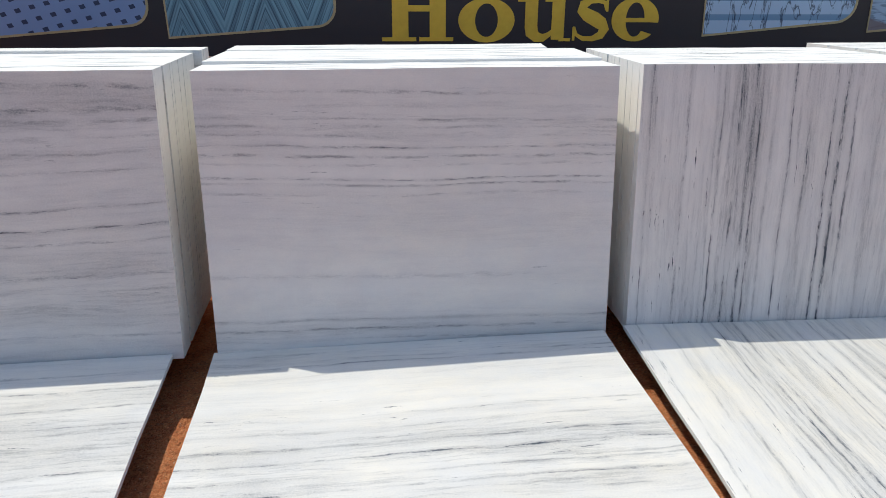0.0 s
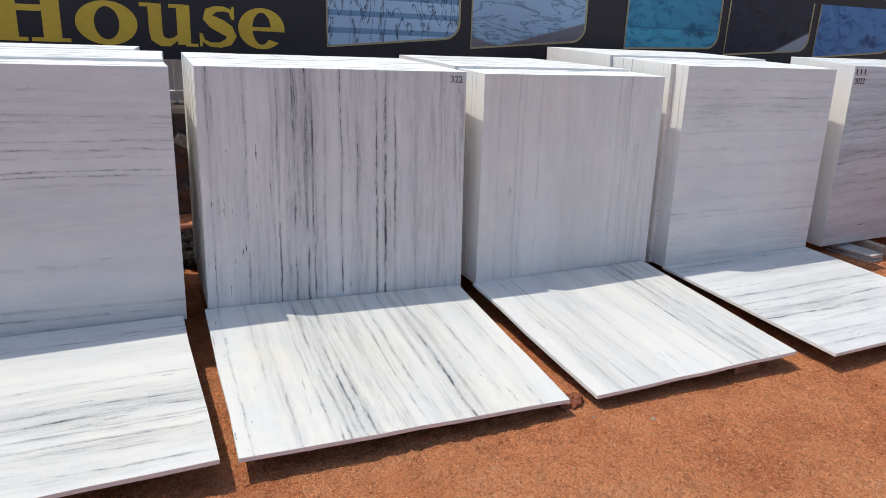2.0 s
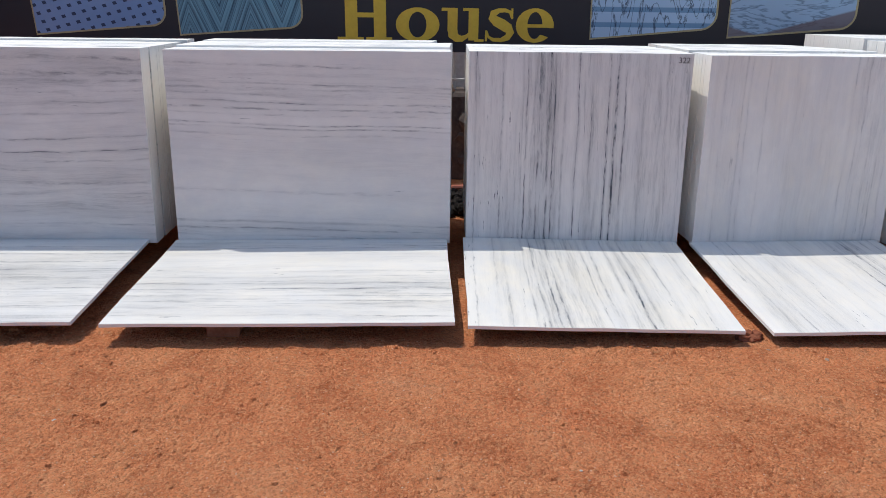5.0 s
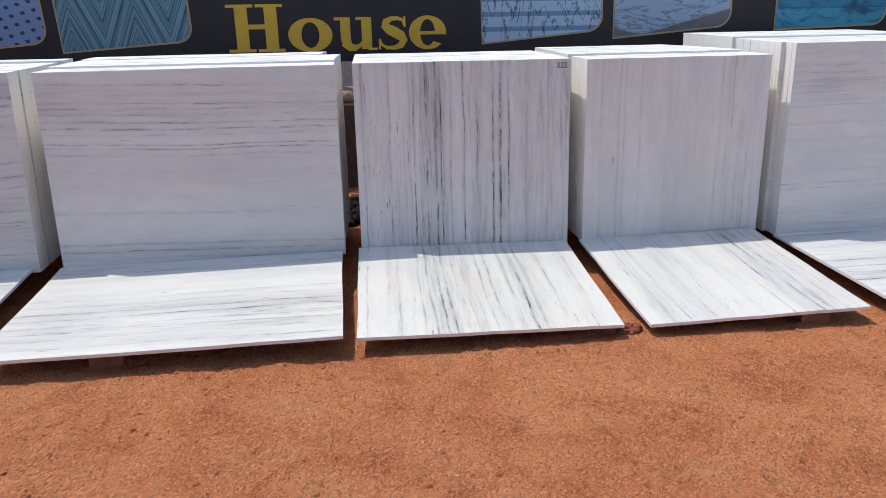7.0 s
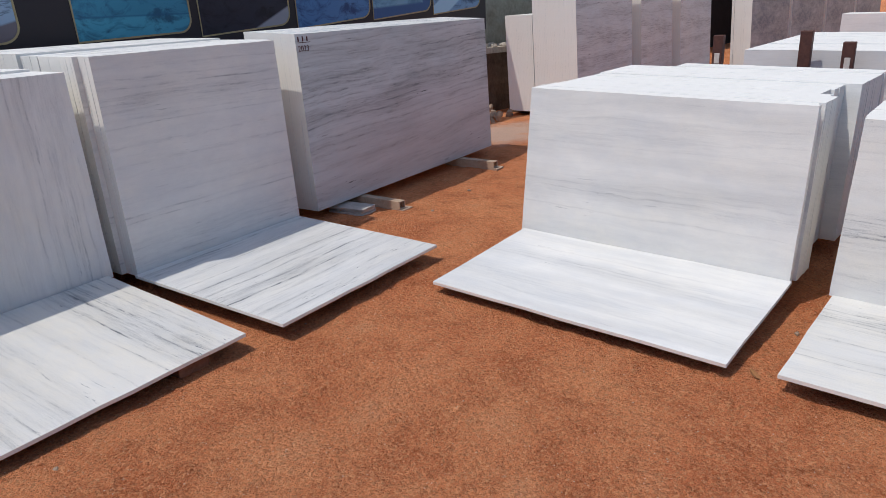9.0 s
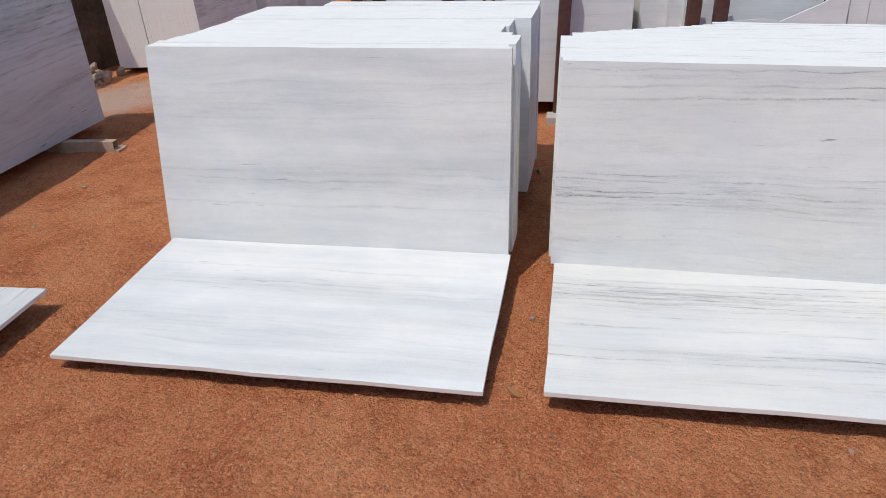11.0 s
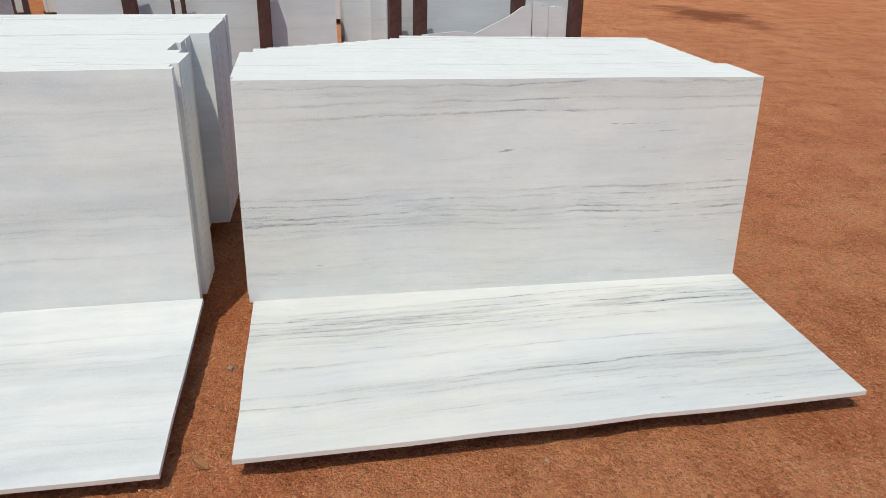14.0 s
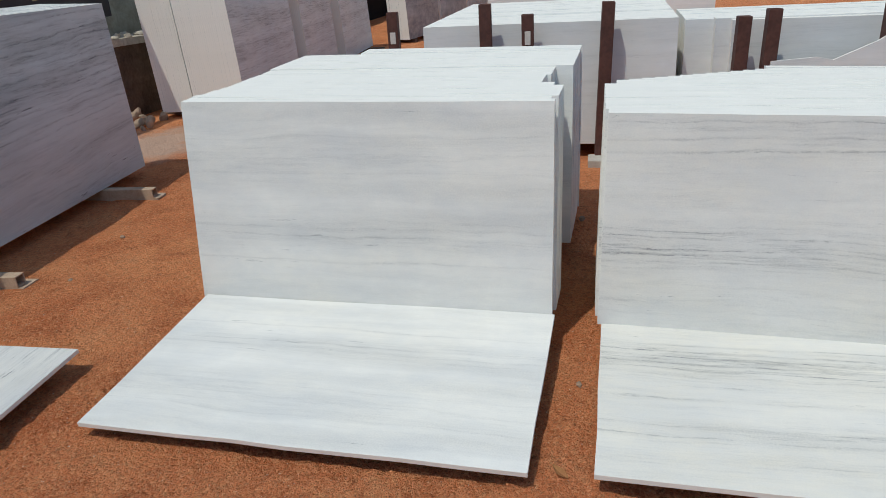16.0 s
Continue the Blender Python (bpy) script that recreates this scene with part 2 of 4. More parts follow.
def photo(kind, a, b, dark):
    """Printed photographs of stone floors and steps, as plain patterns."""
    m = Nodes("banner print " + kind, rough=0.45, spec=0.3)
    c = m.coord()
    x, _, z = m.split(c)
    soft = m.noise(c, 2.5, 3.0)
    col = m.mix(soft, a, b)
    if kind == "dotted floor":
        u = m.math("FRACT", m.math("MULTIPLY", m.math("MULTIPLY_ADD", z, 0.45, x), 11.0))
        v = m.math("FRACT", m.math("MULTIPLY", m.math("MULTIPLY_ADD", x, -0.25, z), 15.0))
        sq = m.math("MULTIPLY", m.math("LESS_THAN", u, 0.36), m.math("LESS_THAN", v, 0.36))
        col = m.mix(m.math("MULTIPLY", sq, 0.9), col, dark)
    elif kind == "chevron floor":
        # strips that fan out and meet in a v
        u = m.math("ABSOLUTE", m.math("SUBTRACT", m.math("FRACT", m.math("MULTIPLY_ADD", x, 2.1, 0.33)), 0.5))
        s = m.noise(m.join(m.math("MULTIPLY", m.math("MULTIPLY_ADD", u, 0.55, m.math("MULTIPLY", z, 0.5)), 70.0), u, 0.0), 1.0, 4.0)
        col = m.mix(m.ramp(s, [(0.42, 0.0), (0.62, 0.85)]), col, dark)
    elif kind == "veined steps":
        st = m.math("FRACT", m.math("MULTIPLY_ADD", z, 9.0, 0.2))
        col = m.mix(m.ramp(st, [(0.0, 0.75), (0.30, 0.7), (0.34, 0.0), (1.0, 0.0)]), col, (0.05, 0.14, 0.26))
        v = m.noise(m.join(m.math("MULTIPLY", x, 10.0), m.math("MULTIPLY", z, 3.0), 1.0), 1.0, 5.0, 0.6, 0.8)
        col = m.mix(m.ramp(v, [(0.49, 0.0), (0.52, 0.9), (0.55, 0.0)]), col, dark)
    elif kind == "pale floor":
        v = m.noise(m.join(m.math("MULTIPLY", x, 1.6), m.math("MULTIPLY", z, 7.0), 4.0), 1.0, 4.0, 0.6, 0.6)
        col = m.mix(m.ramp(v, [(0.48, 0.0), (0.51, 0.7), (0.535, 0.0)]), col, dark)
        lo = m.math("SUBTRACT", z, m.math("MULTIPLY", m.math("ABSOLUTE", m.math("SUBTRACT", x, 0.22)), 0.26))
        col = m.mix(m.ramp(lo, [(0.015, 0.85), (0.03, 0.0)]), col, (0.10, 0.075, 0.08))
    else:
        v = m.noise(m.join(m.math("MULTIPLY", x, 3.5), m.math("MULTIPLY", z, 5.0), 2.0), 1.0, 6.0, 0.65, 1.2)
        col = m.mix(m.ramp(v, [(0.46, 0.0), (0.60, 0.85)]), col, dark)
    if kind == "light blue stone":
        rim = m.math("MAXIMUM", m.ramp(m.math("MULTIPLY_ADD", x, -0.05, z), [(0.10, 1.0), (0.125, 0.0)]), m.ramp(x, [(0.80, 0.0), (0.82, 1.0)]))
        col = m.mix(rim, col, (0.03, 0.085, 0.21))
    elif kind == "blue steps":
        plank = m.math("ABSOLUTE", m.math("MULTIPLY_ADD", x, -0.55, m.math("ADD", z, 0.02)))
        col = m.mix(m.ramp(plank, [(0.10, 1.0), (0.12, 0.0)]), col, (0.27, 0.46, 0.60))
        col = m.mix(m.ramp(m.math("MULTIPLY_ADD", x, -0.55, z), [(0.0, 0.0), (0.23, 0.0), (0.245, 0.8), (0.27, 0.0)]), col, dark)
    elif kind == "teal stone":
        col = m.mix(m.ramp(z, [(0.155, 0.0), (0.165, 0.8), (0.175, 0.4), (1.0, 0.4)]), col, (0.012, 0.075, 0.16))
    if kind == "black slab":
        lo = m.math("MULTIPLY_ADD", x, -0.45, m.math("ADD", z, 0.22))
        col = m.mix(m.ramp(lo, [(0.0, 1.0), (0.02, 0.0)]), col, (0.22, 0.24, 0.28))
    m.set("Base Color", m.mix(1.0, col, (1.35, 1.35, 1.35), "MULTIPLY"))
    return m.mat


EDGE = sawn_edge()
EARTH = red_earth()
VINYL = banner()
GOLD = plain("gold printed letters", (0.66, 0.47, 0.05), 0.45, 0.3, other=(0.52, 0.35, 0.04), scale=3.0)
BORDER = plain("pale gold printed border", (0.42, 0.36, 0.20), 0.5, 0.3, scale=5.0)
RUST = plain("rusted brown steel", (0.135, 0.060, 0.047), 0.65, 0.3, 0.1, other=(0.065, 0.032, 0.027), scale=6.0, bump=0.3)
WOOD = plain("weathered pale wood", (0.56, 0.43, 0.32), 0.85, 0.2, other=(0.40, 0.28, 0.19), scale=12.0, bump=0.4)
DARKWOOD = plain("dark weathered batten", (0.16, 0.10, 0.065), 0.85, 0.2, scale=10.0, bump=0.4)
OFFCUT = plain("marble offcut", (0.55, 0.52, 0.48), 0.6, 0.3, other=(0.42, 0.37, 0.32), scale=9.0)
ROCK = plain("dark rubble stone", (0.13, 0.105, 0.09), 0.9, 0.2, other=(0.06, 0.045, 0.04), scale=5.0, bump=0.6, bump_scale=25.0)
PALE_ROCK = plain("pale rubble stone", (0.40, 0.29, 0.21), 0.9, 0.2, other=(0.30, 0.22, 0.16), scale=6.0, bump=0.6, bump_scale=25.0)
BRICK = plain("red clay brick", (0.42, 0.15, 0.09), 0.9, 0.2, other=(0.30, 0.11, 0.07), scale=20.0, bump=0.4)
WHITE_PAINT = plain("white painted rail", (0.72, 0.70, 0.66), 0.6, 0.3, other=(0.55, 0.5, 0.44), scale=6.0)
INK = plain("black marker ink", (0.06, 0.06, 0.07), 0.6, 0.2)
RED_INK = plain("red brown marker ink", (0.10, 0.03, 0.03), 0.6, 0.2)
LEAF = plain("dry leaf", (0.40, 0.20, 0.08), 0.8, 0.2, other=(0.28, 0.12, 0.05), scale=40.0)
ROPE = plain("dull brown cloth", (0.28, 0.10, 0.055), 0.95, 0.1, scale=30.0, bump=0.5)
PEBBLE = plain("pebbles", (0.78, 0.34, 0.165), 0.92, 0.06, other=(0.50, 0.17, 0.075), scale=60.0)
# shade put into the colour of the added dark walls
SHADE_WALL = plain("near-black shade wall", (0.030, 0.029, 0.027), 0.95, 0.1, scale=3.0, bump=0.5, bump_scale=12.0)
DUSTY = plain("dusty stone block", (0.34, 0.16, 0.10), 0.9, 0.15, other=(0.22, 0.09, 0.05), scale=14.0, bump=0.4)
STAINED = plain("brown stained concrete", (0.20, 0.135, 0.095), 0.9, 0.1, other=(0.075, 0.05, 0.038), scale=4.0, bump=0.6, bump_scale=20.0)
CRUMBLE = plain("pale crumbling concrete", (0.62, 0.56, 0.47), 0.9, 0.1, other=(0.40, 0.33, 0.26), scale=14.0, bump=0.6, bump_scale=40.0)
CONCRETE = plain("grey green concrete", (0.36, 0.36, 0.30), 0.9, 0.15, other=(0.22, 0.21, 0.17), scale=3.0, bump=0.4, bump_scale=30.0)
# underside colour darkened to deepen the shade beneath the sample slabs
UNDERSIDE = plain("unpolished stone back browned to deepen shade", (0.30, 0.13, 0.075), 0.95, 0.05, other=(0.20, 0.075, 0.04), scale=7.0, bump=0.3)
# stone colour near black to carry the shade of the gap
SHADE_STONE = plain("near-black shade stone", (0.030, 0.026, 0.024), 0.95, 0.1, other=(0.016, 0.014, 0.013), scale=9.0, bump=0.5, bump_scale=30.0)
CHIP = plain("white stone chips", (0.62, 0.55, 0.46), 0.85, 0.2, scale=60.0)

M_A = marble("grey banded marble", "z", 1.06, [(.95, .35, .02), (.88, .4, .025), (.84, .45, .02), (.79, .35), (.74, .5, .006), (.68, .35), (.565, .8, .006), (.50, .6, .006), (.45, .45), (.40, .35), (.33, .32, .02), (.27, .3), (.2, .3, .015), (.1, .3)], 3.1, gain=1.1, soft=0.6, wash=((.25, .35, .22), (.82, .35, .14)))
M_B = marble("pale banded marble", "z", 1.06, [(.945, .35, .012), (.90, .25), (.855, .4, .008), (.83, .5, .006), (.80, .45, .007), (.765, .65, .006), (.735, .5, .010), (.705, .3), (.655, .85, .005), (.635, .8, .005), (.60, .3), (.30, .15, .02), (.135, .9, .005), (.10, .45, .008), (.06, .4), (.03, .3)], 12.4, gain=1.1, soft=0.22, fine=0.2, dash=0.45, tilt=0.028, wander=0.028, wash=((.82, .35, .13), (.10, .3, .07)))
M_C = marble("dark streaked marble", "x", 1.23, [(.03, .85, .005), (.15, .6, .006), (.245, .7, .006), (.265, .95, .007), (.30, .6, .006), (.325, .7, .006), (.37, 1.0, .009), (.395, .9, .007), (.44, .4), (.50, .9, .005), (.56, .4), (.637, 1.0, .006), (.672, 1.0, .009), (.712, .9, .007), (.80, .3), (.90, .7, .004)],
             21.7, gain=1.15, soft=0.55, fine=1.15, dash=2.0, wander=0.022, stretch=0.95, wash=((.32, .6, .12), (.68, .35, .07)))
M_D = marble("warm pale streaked marble", "x", 1.13, [(.05, .2), (.09, .35, .008), (.185, .45, .006), (.215, .3), (.30, .25), (.44, .15), (.60, .15), (.73, .4, .008), (.775, .3), (.80, .5, .010), (.85, .4), (.88, .35), (.905, .55, .008), (.95, .4)], 33.3, gain=0.7, warm=0.5, soft=0.3, fine=0.26, dash=0.45, wander=0.025, wash=((.15, .25, .08), (.85, .4, .12)))
M_E = marble("soft banded marble", "z", 1.14, [(.95, .25), (.90, .3), (.86, .5, .006), (.815, .55, .006), (.79, .3), (.76, .45, .006), (.72, .25), (.69, .8, .004), (.60, .2, .02), (.52, .2, .02), (.35, .2), (.28, .35), (.25, .45, .006), (.12, .25), (.05, .65, .006)], 44.9, gain=0.8, soft=0.22, fine=0.25, dash=0.4, wander=0.02, wash=((.80, .3, .12), (.08, .35, .08)))
M_F = marble("mauve dark streaked marble", "z", 1.25, [(.93, .4), (.89, .5, .006), (.86, .6, .006), (.82, .45), (.78, .7, .010), (.74, .5), (.70, .5, .012), (.66, .45), (.62, .6), (.58, .4), (.54, .55), (.50, .5), (.46, .7, .006), (.42, .4), (.38, .6, .006), (.34, .4), (.30, .4, .015), (.22, .3)], 55.2, gain=0.75, base=(0.63, 0.69, 0.71), vein=(0.035, 0.04, 0.055), soft=0.75, fine=0.85, dash=1.3, tilt=-0.035, wander=0.05, warm=0.1, wash=((.62, .6, .30),))
M_H = marble("clean white marble", "z", 0.85, [(.83, .25, .005), (.66, .2, .005), (.40, .35, .006), (.36, .3, .005), (.24, .4, .005)], 66.6, gain=0.6, soft=0.5, fine=0.14, dash=0.35, warm=0.2, wash=((.36, .3, .12), (.75, .25, .15)))
M_I = marble("white marble with grey band", "z", 0.82, [(.93, .3, .006), (.86, .6, .004), (.81, .55, .005), (.46, .45, .006), (.43, .5, .005), (.37, .6, .005), (.345, .7, .005), (.31, .6, .005), (.28, .4, .006)], 77.5, gain=1.1, soft=0.26, fine=0.4, dash=0.5, warm=0.4, wash=((.38, .6, .12), (.90, .3, .10)))
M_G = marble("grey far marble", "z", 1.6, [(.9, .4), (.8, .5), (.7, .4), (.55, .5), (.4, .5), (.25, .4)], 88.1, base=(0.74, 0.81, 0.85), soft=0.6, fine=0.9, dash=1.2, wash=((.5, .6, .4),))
M_J = marble("plain grey marble", "z", 0.9, [(.7, .15), (.4, .15)], 99.3, base=(0.78, 0.78, 0.78), soft=0.25, fine=0.3, dash=0.3)
# dark blue-grey base holds the shade that lies over these far stacks
M_M = marble("shade-darkened far marble", "z", 1.9, [(.9, .4), (.6, .4), (.3, .4)], 105.1, base=(0.17, 0.19, 0.225), soft=0.5, fine=0.5)
M_A2 = marble("grey banded marble sample", "z", 1.06, [(.9, .5), (.8, .6), (.7, .5), (.62, .7), (.5, .5), (.4, .6), (.3, .5), (.2, .6), (.1, .5)], 113.0, base=(0.81, 0.79, 0.735), soft=0.6, fine=0.7, dash=1.1, wash=((.5, .5, .4),))
M_C2 = marble("warm dark streaked marble sample", "x", 1.23, [(.04, .6, .006), (.13, .4), (.17, .6, .006), (.26, .7, .006), (.30, .8, .006), (.345, .8, .008), (.375, .6), (.42, .7, .006), (.47, .4), (.53, .8, .005), (.57, .5), (.64, .8, .006), (.685, 1.0, .007), (.72, .8, .006), (.81, .5), (.92, .4)],
              171.3, gain=0.85, base=(0.81, 0.78, 0.70), warm=0.6, soft=0.35, fine=0.7, dash=1.7, wander=0.03, wash=((.36, .45, .14), (.68, .35, .08)))
M_B2 = marble("pale banded marble sample", "z", 1.03, [(.95, .5), (.86, .55), (.80, .8, .007), (.74, .6), (.66, .8, .008), (.60, .6), (.52, .5), (.45, .35), (.13, .8, .006), (.10, .5), (.05, .4)], 124.6, base=(0.81, 0.785, 0.72), soft=0.45, fine=0.6, dash=1.0, warm=0.45, wash=((.70, .7, .18), (.08, .3, .07)))
M_D2 = marble("warm streaked marble sample", "x", 1.13, [(.12, .4), (.19, .6, .007), (.30, .3), (.52, .3), (.64, .6, .006), (.70, .9, .007), (.77, .7), (.82, .7), (.88, .6), (.93, .5)], 137.3, base=(0.80, 0.775, 0.715), warm=0.5, soft=0.4, fine=0.6, dash=1.0, wander=0.03, wash=((.78, .6, .14),))
M_E2 = marble("soft banded marble sample", "z", 1.14, [(.92, .6), (.84, .7, .007), (.74, .6), (.66, .9, .008), (.58, .7), (.5, .6), (.42, .8, .007), (.33, .5), (.22, .5), (.05, .7, .006)], 148.2, soft=0.5, fine=0.6, dash=1.3, wash=((.60, .6, .25), (.06, .35, .06)))
M_I2 = marble("white marble sample with grey band", "z", 0.84, [(.14, .5, .006), (.19, .7, .006), (.23, .6, .006), (.28, .8, .006), (.32, .6, .005), (.36, .4), (.52, .3), (.68, .6, .006), (.74, .35), (.86, .3)], 157.7, gain=1.1, base=(0.81, 0.79, 0.735), soft=0.3, fine=0.5, dash=0.7, warm=0.5, wash=((.24, .8, .13), (.70, .35, .08)))


# ---- builders ----
def mesh_of(bm, name, *mats):
    me = bpy.data.meshes.new(name)
    bm.to_mesh(me)
    bm.free()
    for m in mats:
        me.materials.append(m)
    return me


def part(name, bm, material, parent, label=""):
    """One mesh object under a thing or a part."""
    me = bm if isinstance(bm, bpy.types.Mesh) else mesh_of(bm, name, material)
    ob = new(name, me)
    ob.parent = parent
    return tagged(ob, label)


def box(bm, lo, hi, bevel=0.0, rot=None):
    """A box, with its edges cut if bevel is given."""
    tmp = bmesh.new()
    bmesh.ops.create_cube(tmp, size=1)
    bmesh.ops.transform(tmp, matrix=Matrix.Translation([(a + b) / 2 for a, b in zip(lo, hi)]) @ Matrix.Diagonal([b - a for a, b in zip(lo, hi)] + [1]), verts=tmp.verts)
    if bevel:
        bmesh.ops.bevel(tmp, geom=tmp.edges[:], offset=bevel, segments=1, affect="EDGES")
    if rot:
        bmesh.ops.transform(tmp, matrix=rot, verts=tmp.verts)
    me = bpy.data.meshes.new("tmp")
    tmp.to_mesh(me)
    tmp.free()
    bm.from_mesh(me)
    bpy.data.meshes.remove(me)
    return bm


def slab_bm(w, h, th, rng, chip=0.004, corner=None):
    """A sawn slab with slightly uneven, arrised edges: x along, z up, its polished face at y = 0. corner: a cut-off at the top right."""
    pts = []

    def side(a, b, n):
        for i in range(n):
            f = i / n
            p = [a[0] + (b[0] - a[0]) * f, a[1] + (b[1] - a[1]) * f]
            if i:
                p[0] += rng.uniform(-chip, chip) * (a[0] == b[0])
                p[1] += rng.uniform(-chip, chip) * (a[1] == b[1])
            pts.append(p)

    side((0, 0), (w, 0), 3)
    if corner:
        side((w, 0), (w, h - corner[1]), 4)
        pts.append([w, h - corner[1]])
        pts.append([w - corner[0] * 0.4, h - corner[1] * 0.35])
        side((w - corner[0], h), (0, h), 8)
    else:
        side((w, 0), (w, h), 4)
        side((w, h), (0, h), 8)
    side((0, h), (0, 0), 4)
    bm = bmesh.new()
    e = 0.0005
    cx, cz = w / 2, h / 2

    def ring(y, inset):
        return [bm.verts.new((p[0] + (inset if p[0] < cx else -inset), y, p[1] + (inset if p[1] < cz else -inset))) for p in pts]

    rings = [ring(0, e), ring(e, 0), ring(th - e, 0), ring(th, e)]
    n = len(pts)
    f = bm.faces.new(rings[0])
    g = bm.faces.new(rings[3][::-1])
    for r in range(3):
        for i in range(n):
            q = bm.faces.new((rings[r][(i + 1) % n], rings[r][i], rings[r + 1][i], rings[r + 1][(i + 1) % n]))
            q.material_index = 1
    bmesh.ops.recalc_face_normals(bm, faces=bm.faces[:])
    return bm


def stack(bl, br, z0, top, lean, count, pitch, mat, label, seed, taper_l=0.0, taper_r=0.0, wob=0.0012, high=0.0003, flare=(0.0, 0.0), odd=0.03, steps=(), name="marble_slab_stack", group="marble slab stacks", drop=0.0, tip=0.0):
    """Slabs leaning one behind the other; bl, br: the foot of the face; tip: how far the top falls to its right. The tops are sawn level. steps: (from slab, to slab, add left, add right, add top)."""
    rng = random.Random(seed)
    dx, dy = br[0] - bl[0], br[1] - bl[1]
    w = math.hypot(dx, dy)
    h = (top - z0) / math.cos(radians(lean))
    base = new(name)
    base.matrix_basis = pose(bl[0], bl[1], z0, 0, 0, math.degrees(math.atan2(dy, dx)))
    tagged(base, label, "stone slabs", group)
    th = pitch * 0.999
    tilt = pose(0, 0, 0, -lean)
    first = None
    for i in range(count):
        f = i / max(1, count - 1)
        left, right, up = taper_l * f, taper_r * f * f, -drop * f
        for a, b, sl, sr, st in steps:
            if a <= i <= b:
                left, right, up = left - sl, right - sr, up + st
        if i:
            left += rng.uniform(-wob, wob)
            right += rng.uniform(-wob, wob)
            up += rng.uniform(-high, high)
            if rng.random() < odd:
                up, left, right = up + rng.uniform(-0.012, 0.006), left + rng.uniform(-0.008, 0.012), right + rng.uniform(-0.008, 0.012)
        wi, hi = w - left - right, h + up
        bm = slab_bm(wi, hi, th, rng, 0.0012)
        for v in bm.verts:
            lift = v.co.z / hi
            v.co.z += (v.co.y * math.tan(radians(lean)) - tip * v.co.x / wi) * lift
            v.co.x += left + lift * (flare[1] if v.co.x > wi / 2 else -flare[0])
        ob = part("slab", mesh_of(bm, "slab", mat, EDGE), None, base)
        ob.matrix_basis = pose(0, i * pitch / math.cos(radians(lean)), 0) @ tilt
        first = first or ob
    return base, first


def flat_slab(bl, br, fl, fr, mat, label, seed, th=0.017):
    """A slab lying as a sample at the foot of a stack: its corners at the back and the front, top side up, its foot edge at the back."""
    rng = random.Random(seed)
    a, b, c, d = (Vector(p) for p in (bl, br, fl, fr))
    w = ((b - a).length + (d - c).length) / 2
    h = ((c - a).length + (d - b).length) / 2
    ux = (b - a).normalized() + (d - c).normalized()
    uz = (c - a).normalized() + (d - b).normalized()
    ux.normalize()
    uz = (uz - ux * uz.dot(ux)).normalized()
    uy = uz.cross(ux)
    mid = (a + b + c + d) / 4
    org = mid - ux * w / 2 - uz * h / 2
    bm = slab_bm(w, h, th, rng)
    for f in bm.faces:
        if all(v.co.y < 1e-5 for v in f.verts):
            f.material_index = 2
    for v in bm.verts:
        v.co.y -= th
    ob = new("marble_slab", mesh_of(bm, "marble_slab", mat, EDGE, UNDERSIDE))
    ob.matrix_basis = Matrix(((ux.x, uy.x, uz.x, org.x), (ux.y, uy.y, uz.y, org.y), (ux.z, uy.z, uz.z, org.z), (0, 0, 0, 1)))
    return tagged(ob, label, "stone slab", "sample slabs on the ground")


def block(name, lo, hi, mat, label, cat, group="", rz=0.0, bevel=0.004):
    """A batten or block that stands on its underside."""
    c = [(a + b) / 2 for a, b in zip(lo, hi)]
    bm = box(bmesh.new(), [a - q for a, q in zip(lo, c)], [a - q for a, q in zip(hi, c)], bevel)
    for v in bm.verts:
        v.co += Vector((random.uniform(-1, 1), random.uniform(-1, 1), 0)) * bevel * 0.6
    ob = new(name, mesh_of(bm, name, mat))
    ob.matrix_basis = pose(*c, 0, 0, rz)
    return tagged(ob, label, cat, group)


def lump(rng, r, rough=0.3, sub=1):
    """An uneven stone about the origin."""
    bm = bmesh.new()
    bmesh.ops.create_icosphere(bm, subdivisions=sub, radius=1)
    s = Vector((rng.uniform(0.8, 1.3), rng.uniform(0.7, 1.1), rng.uniform(0.5, 0.85)))
    for v in bm.verts:
        k = 1 + rng.uniform(-rough, rough)
        v.co = Vector((v.co.x * s.x, v.co.y * s.y, v.co.z * s.z)) * r * k
    return bm


def writing(body, size, mat, name, label, parent, m, bold=0.0):
    """Letters of the built-in font as a thin mesh."""
    cu = bpy.data.curves.new(name, "FONT")
    cu.body, cu.size, cu.extrude, cu.offset, cu.resolution_u = body, size, 0.0006, bold, 3
    tmp = bpy.data.objects.new("tmp", cu)
    scene.collection.objects.link(tmp)
    me = bpy.data.meshes.new_from_object(tmp.evaluated_get(bpy.context.evaluated_depsgraph_get()))
    bpy.data.objects.remove(tmp)
    me.materials.clear()
    me.materials.append(mat)
    ob = new(name, me)
    ob.parent = parent
    ob.matrix_basis = m
    return tagged(ob, label)


# ---- ground ----
def earth_z(x, y):
    """The height of the yard: low swells, trodden hollows, and loose soil that is rough in patches."""
    z = 0.016 * noise.noise((x * 0.9, y * 0.9, 0.3)) + 0.009 * noise.noise((x * 4.1, y * 4.1, 2.0))
    loose = max(0.0, noise.noise((x * 1.6, y * 1.6, 9.0)) + 0.35)
    return z + (0.004 + 0.008 * loose) * noise.noise((x * 11, y * 11, 5.0)) + (0.004 + 0.013 * loose) * noise.noise((x * 31, y * 31, 7.0))


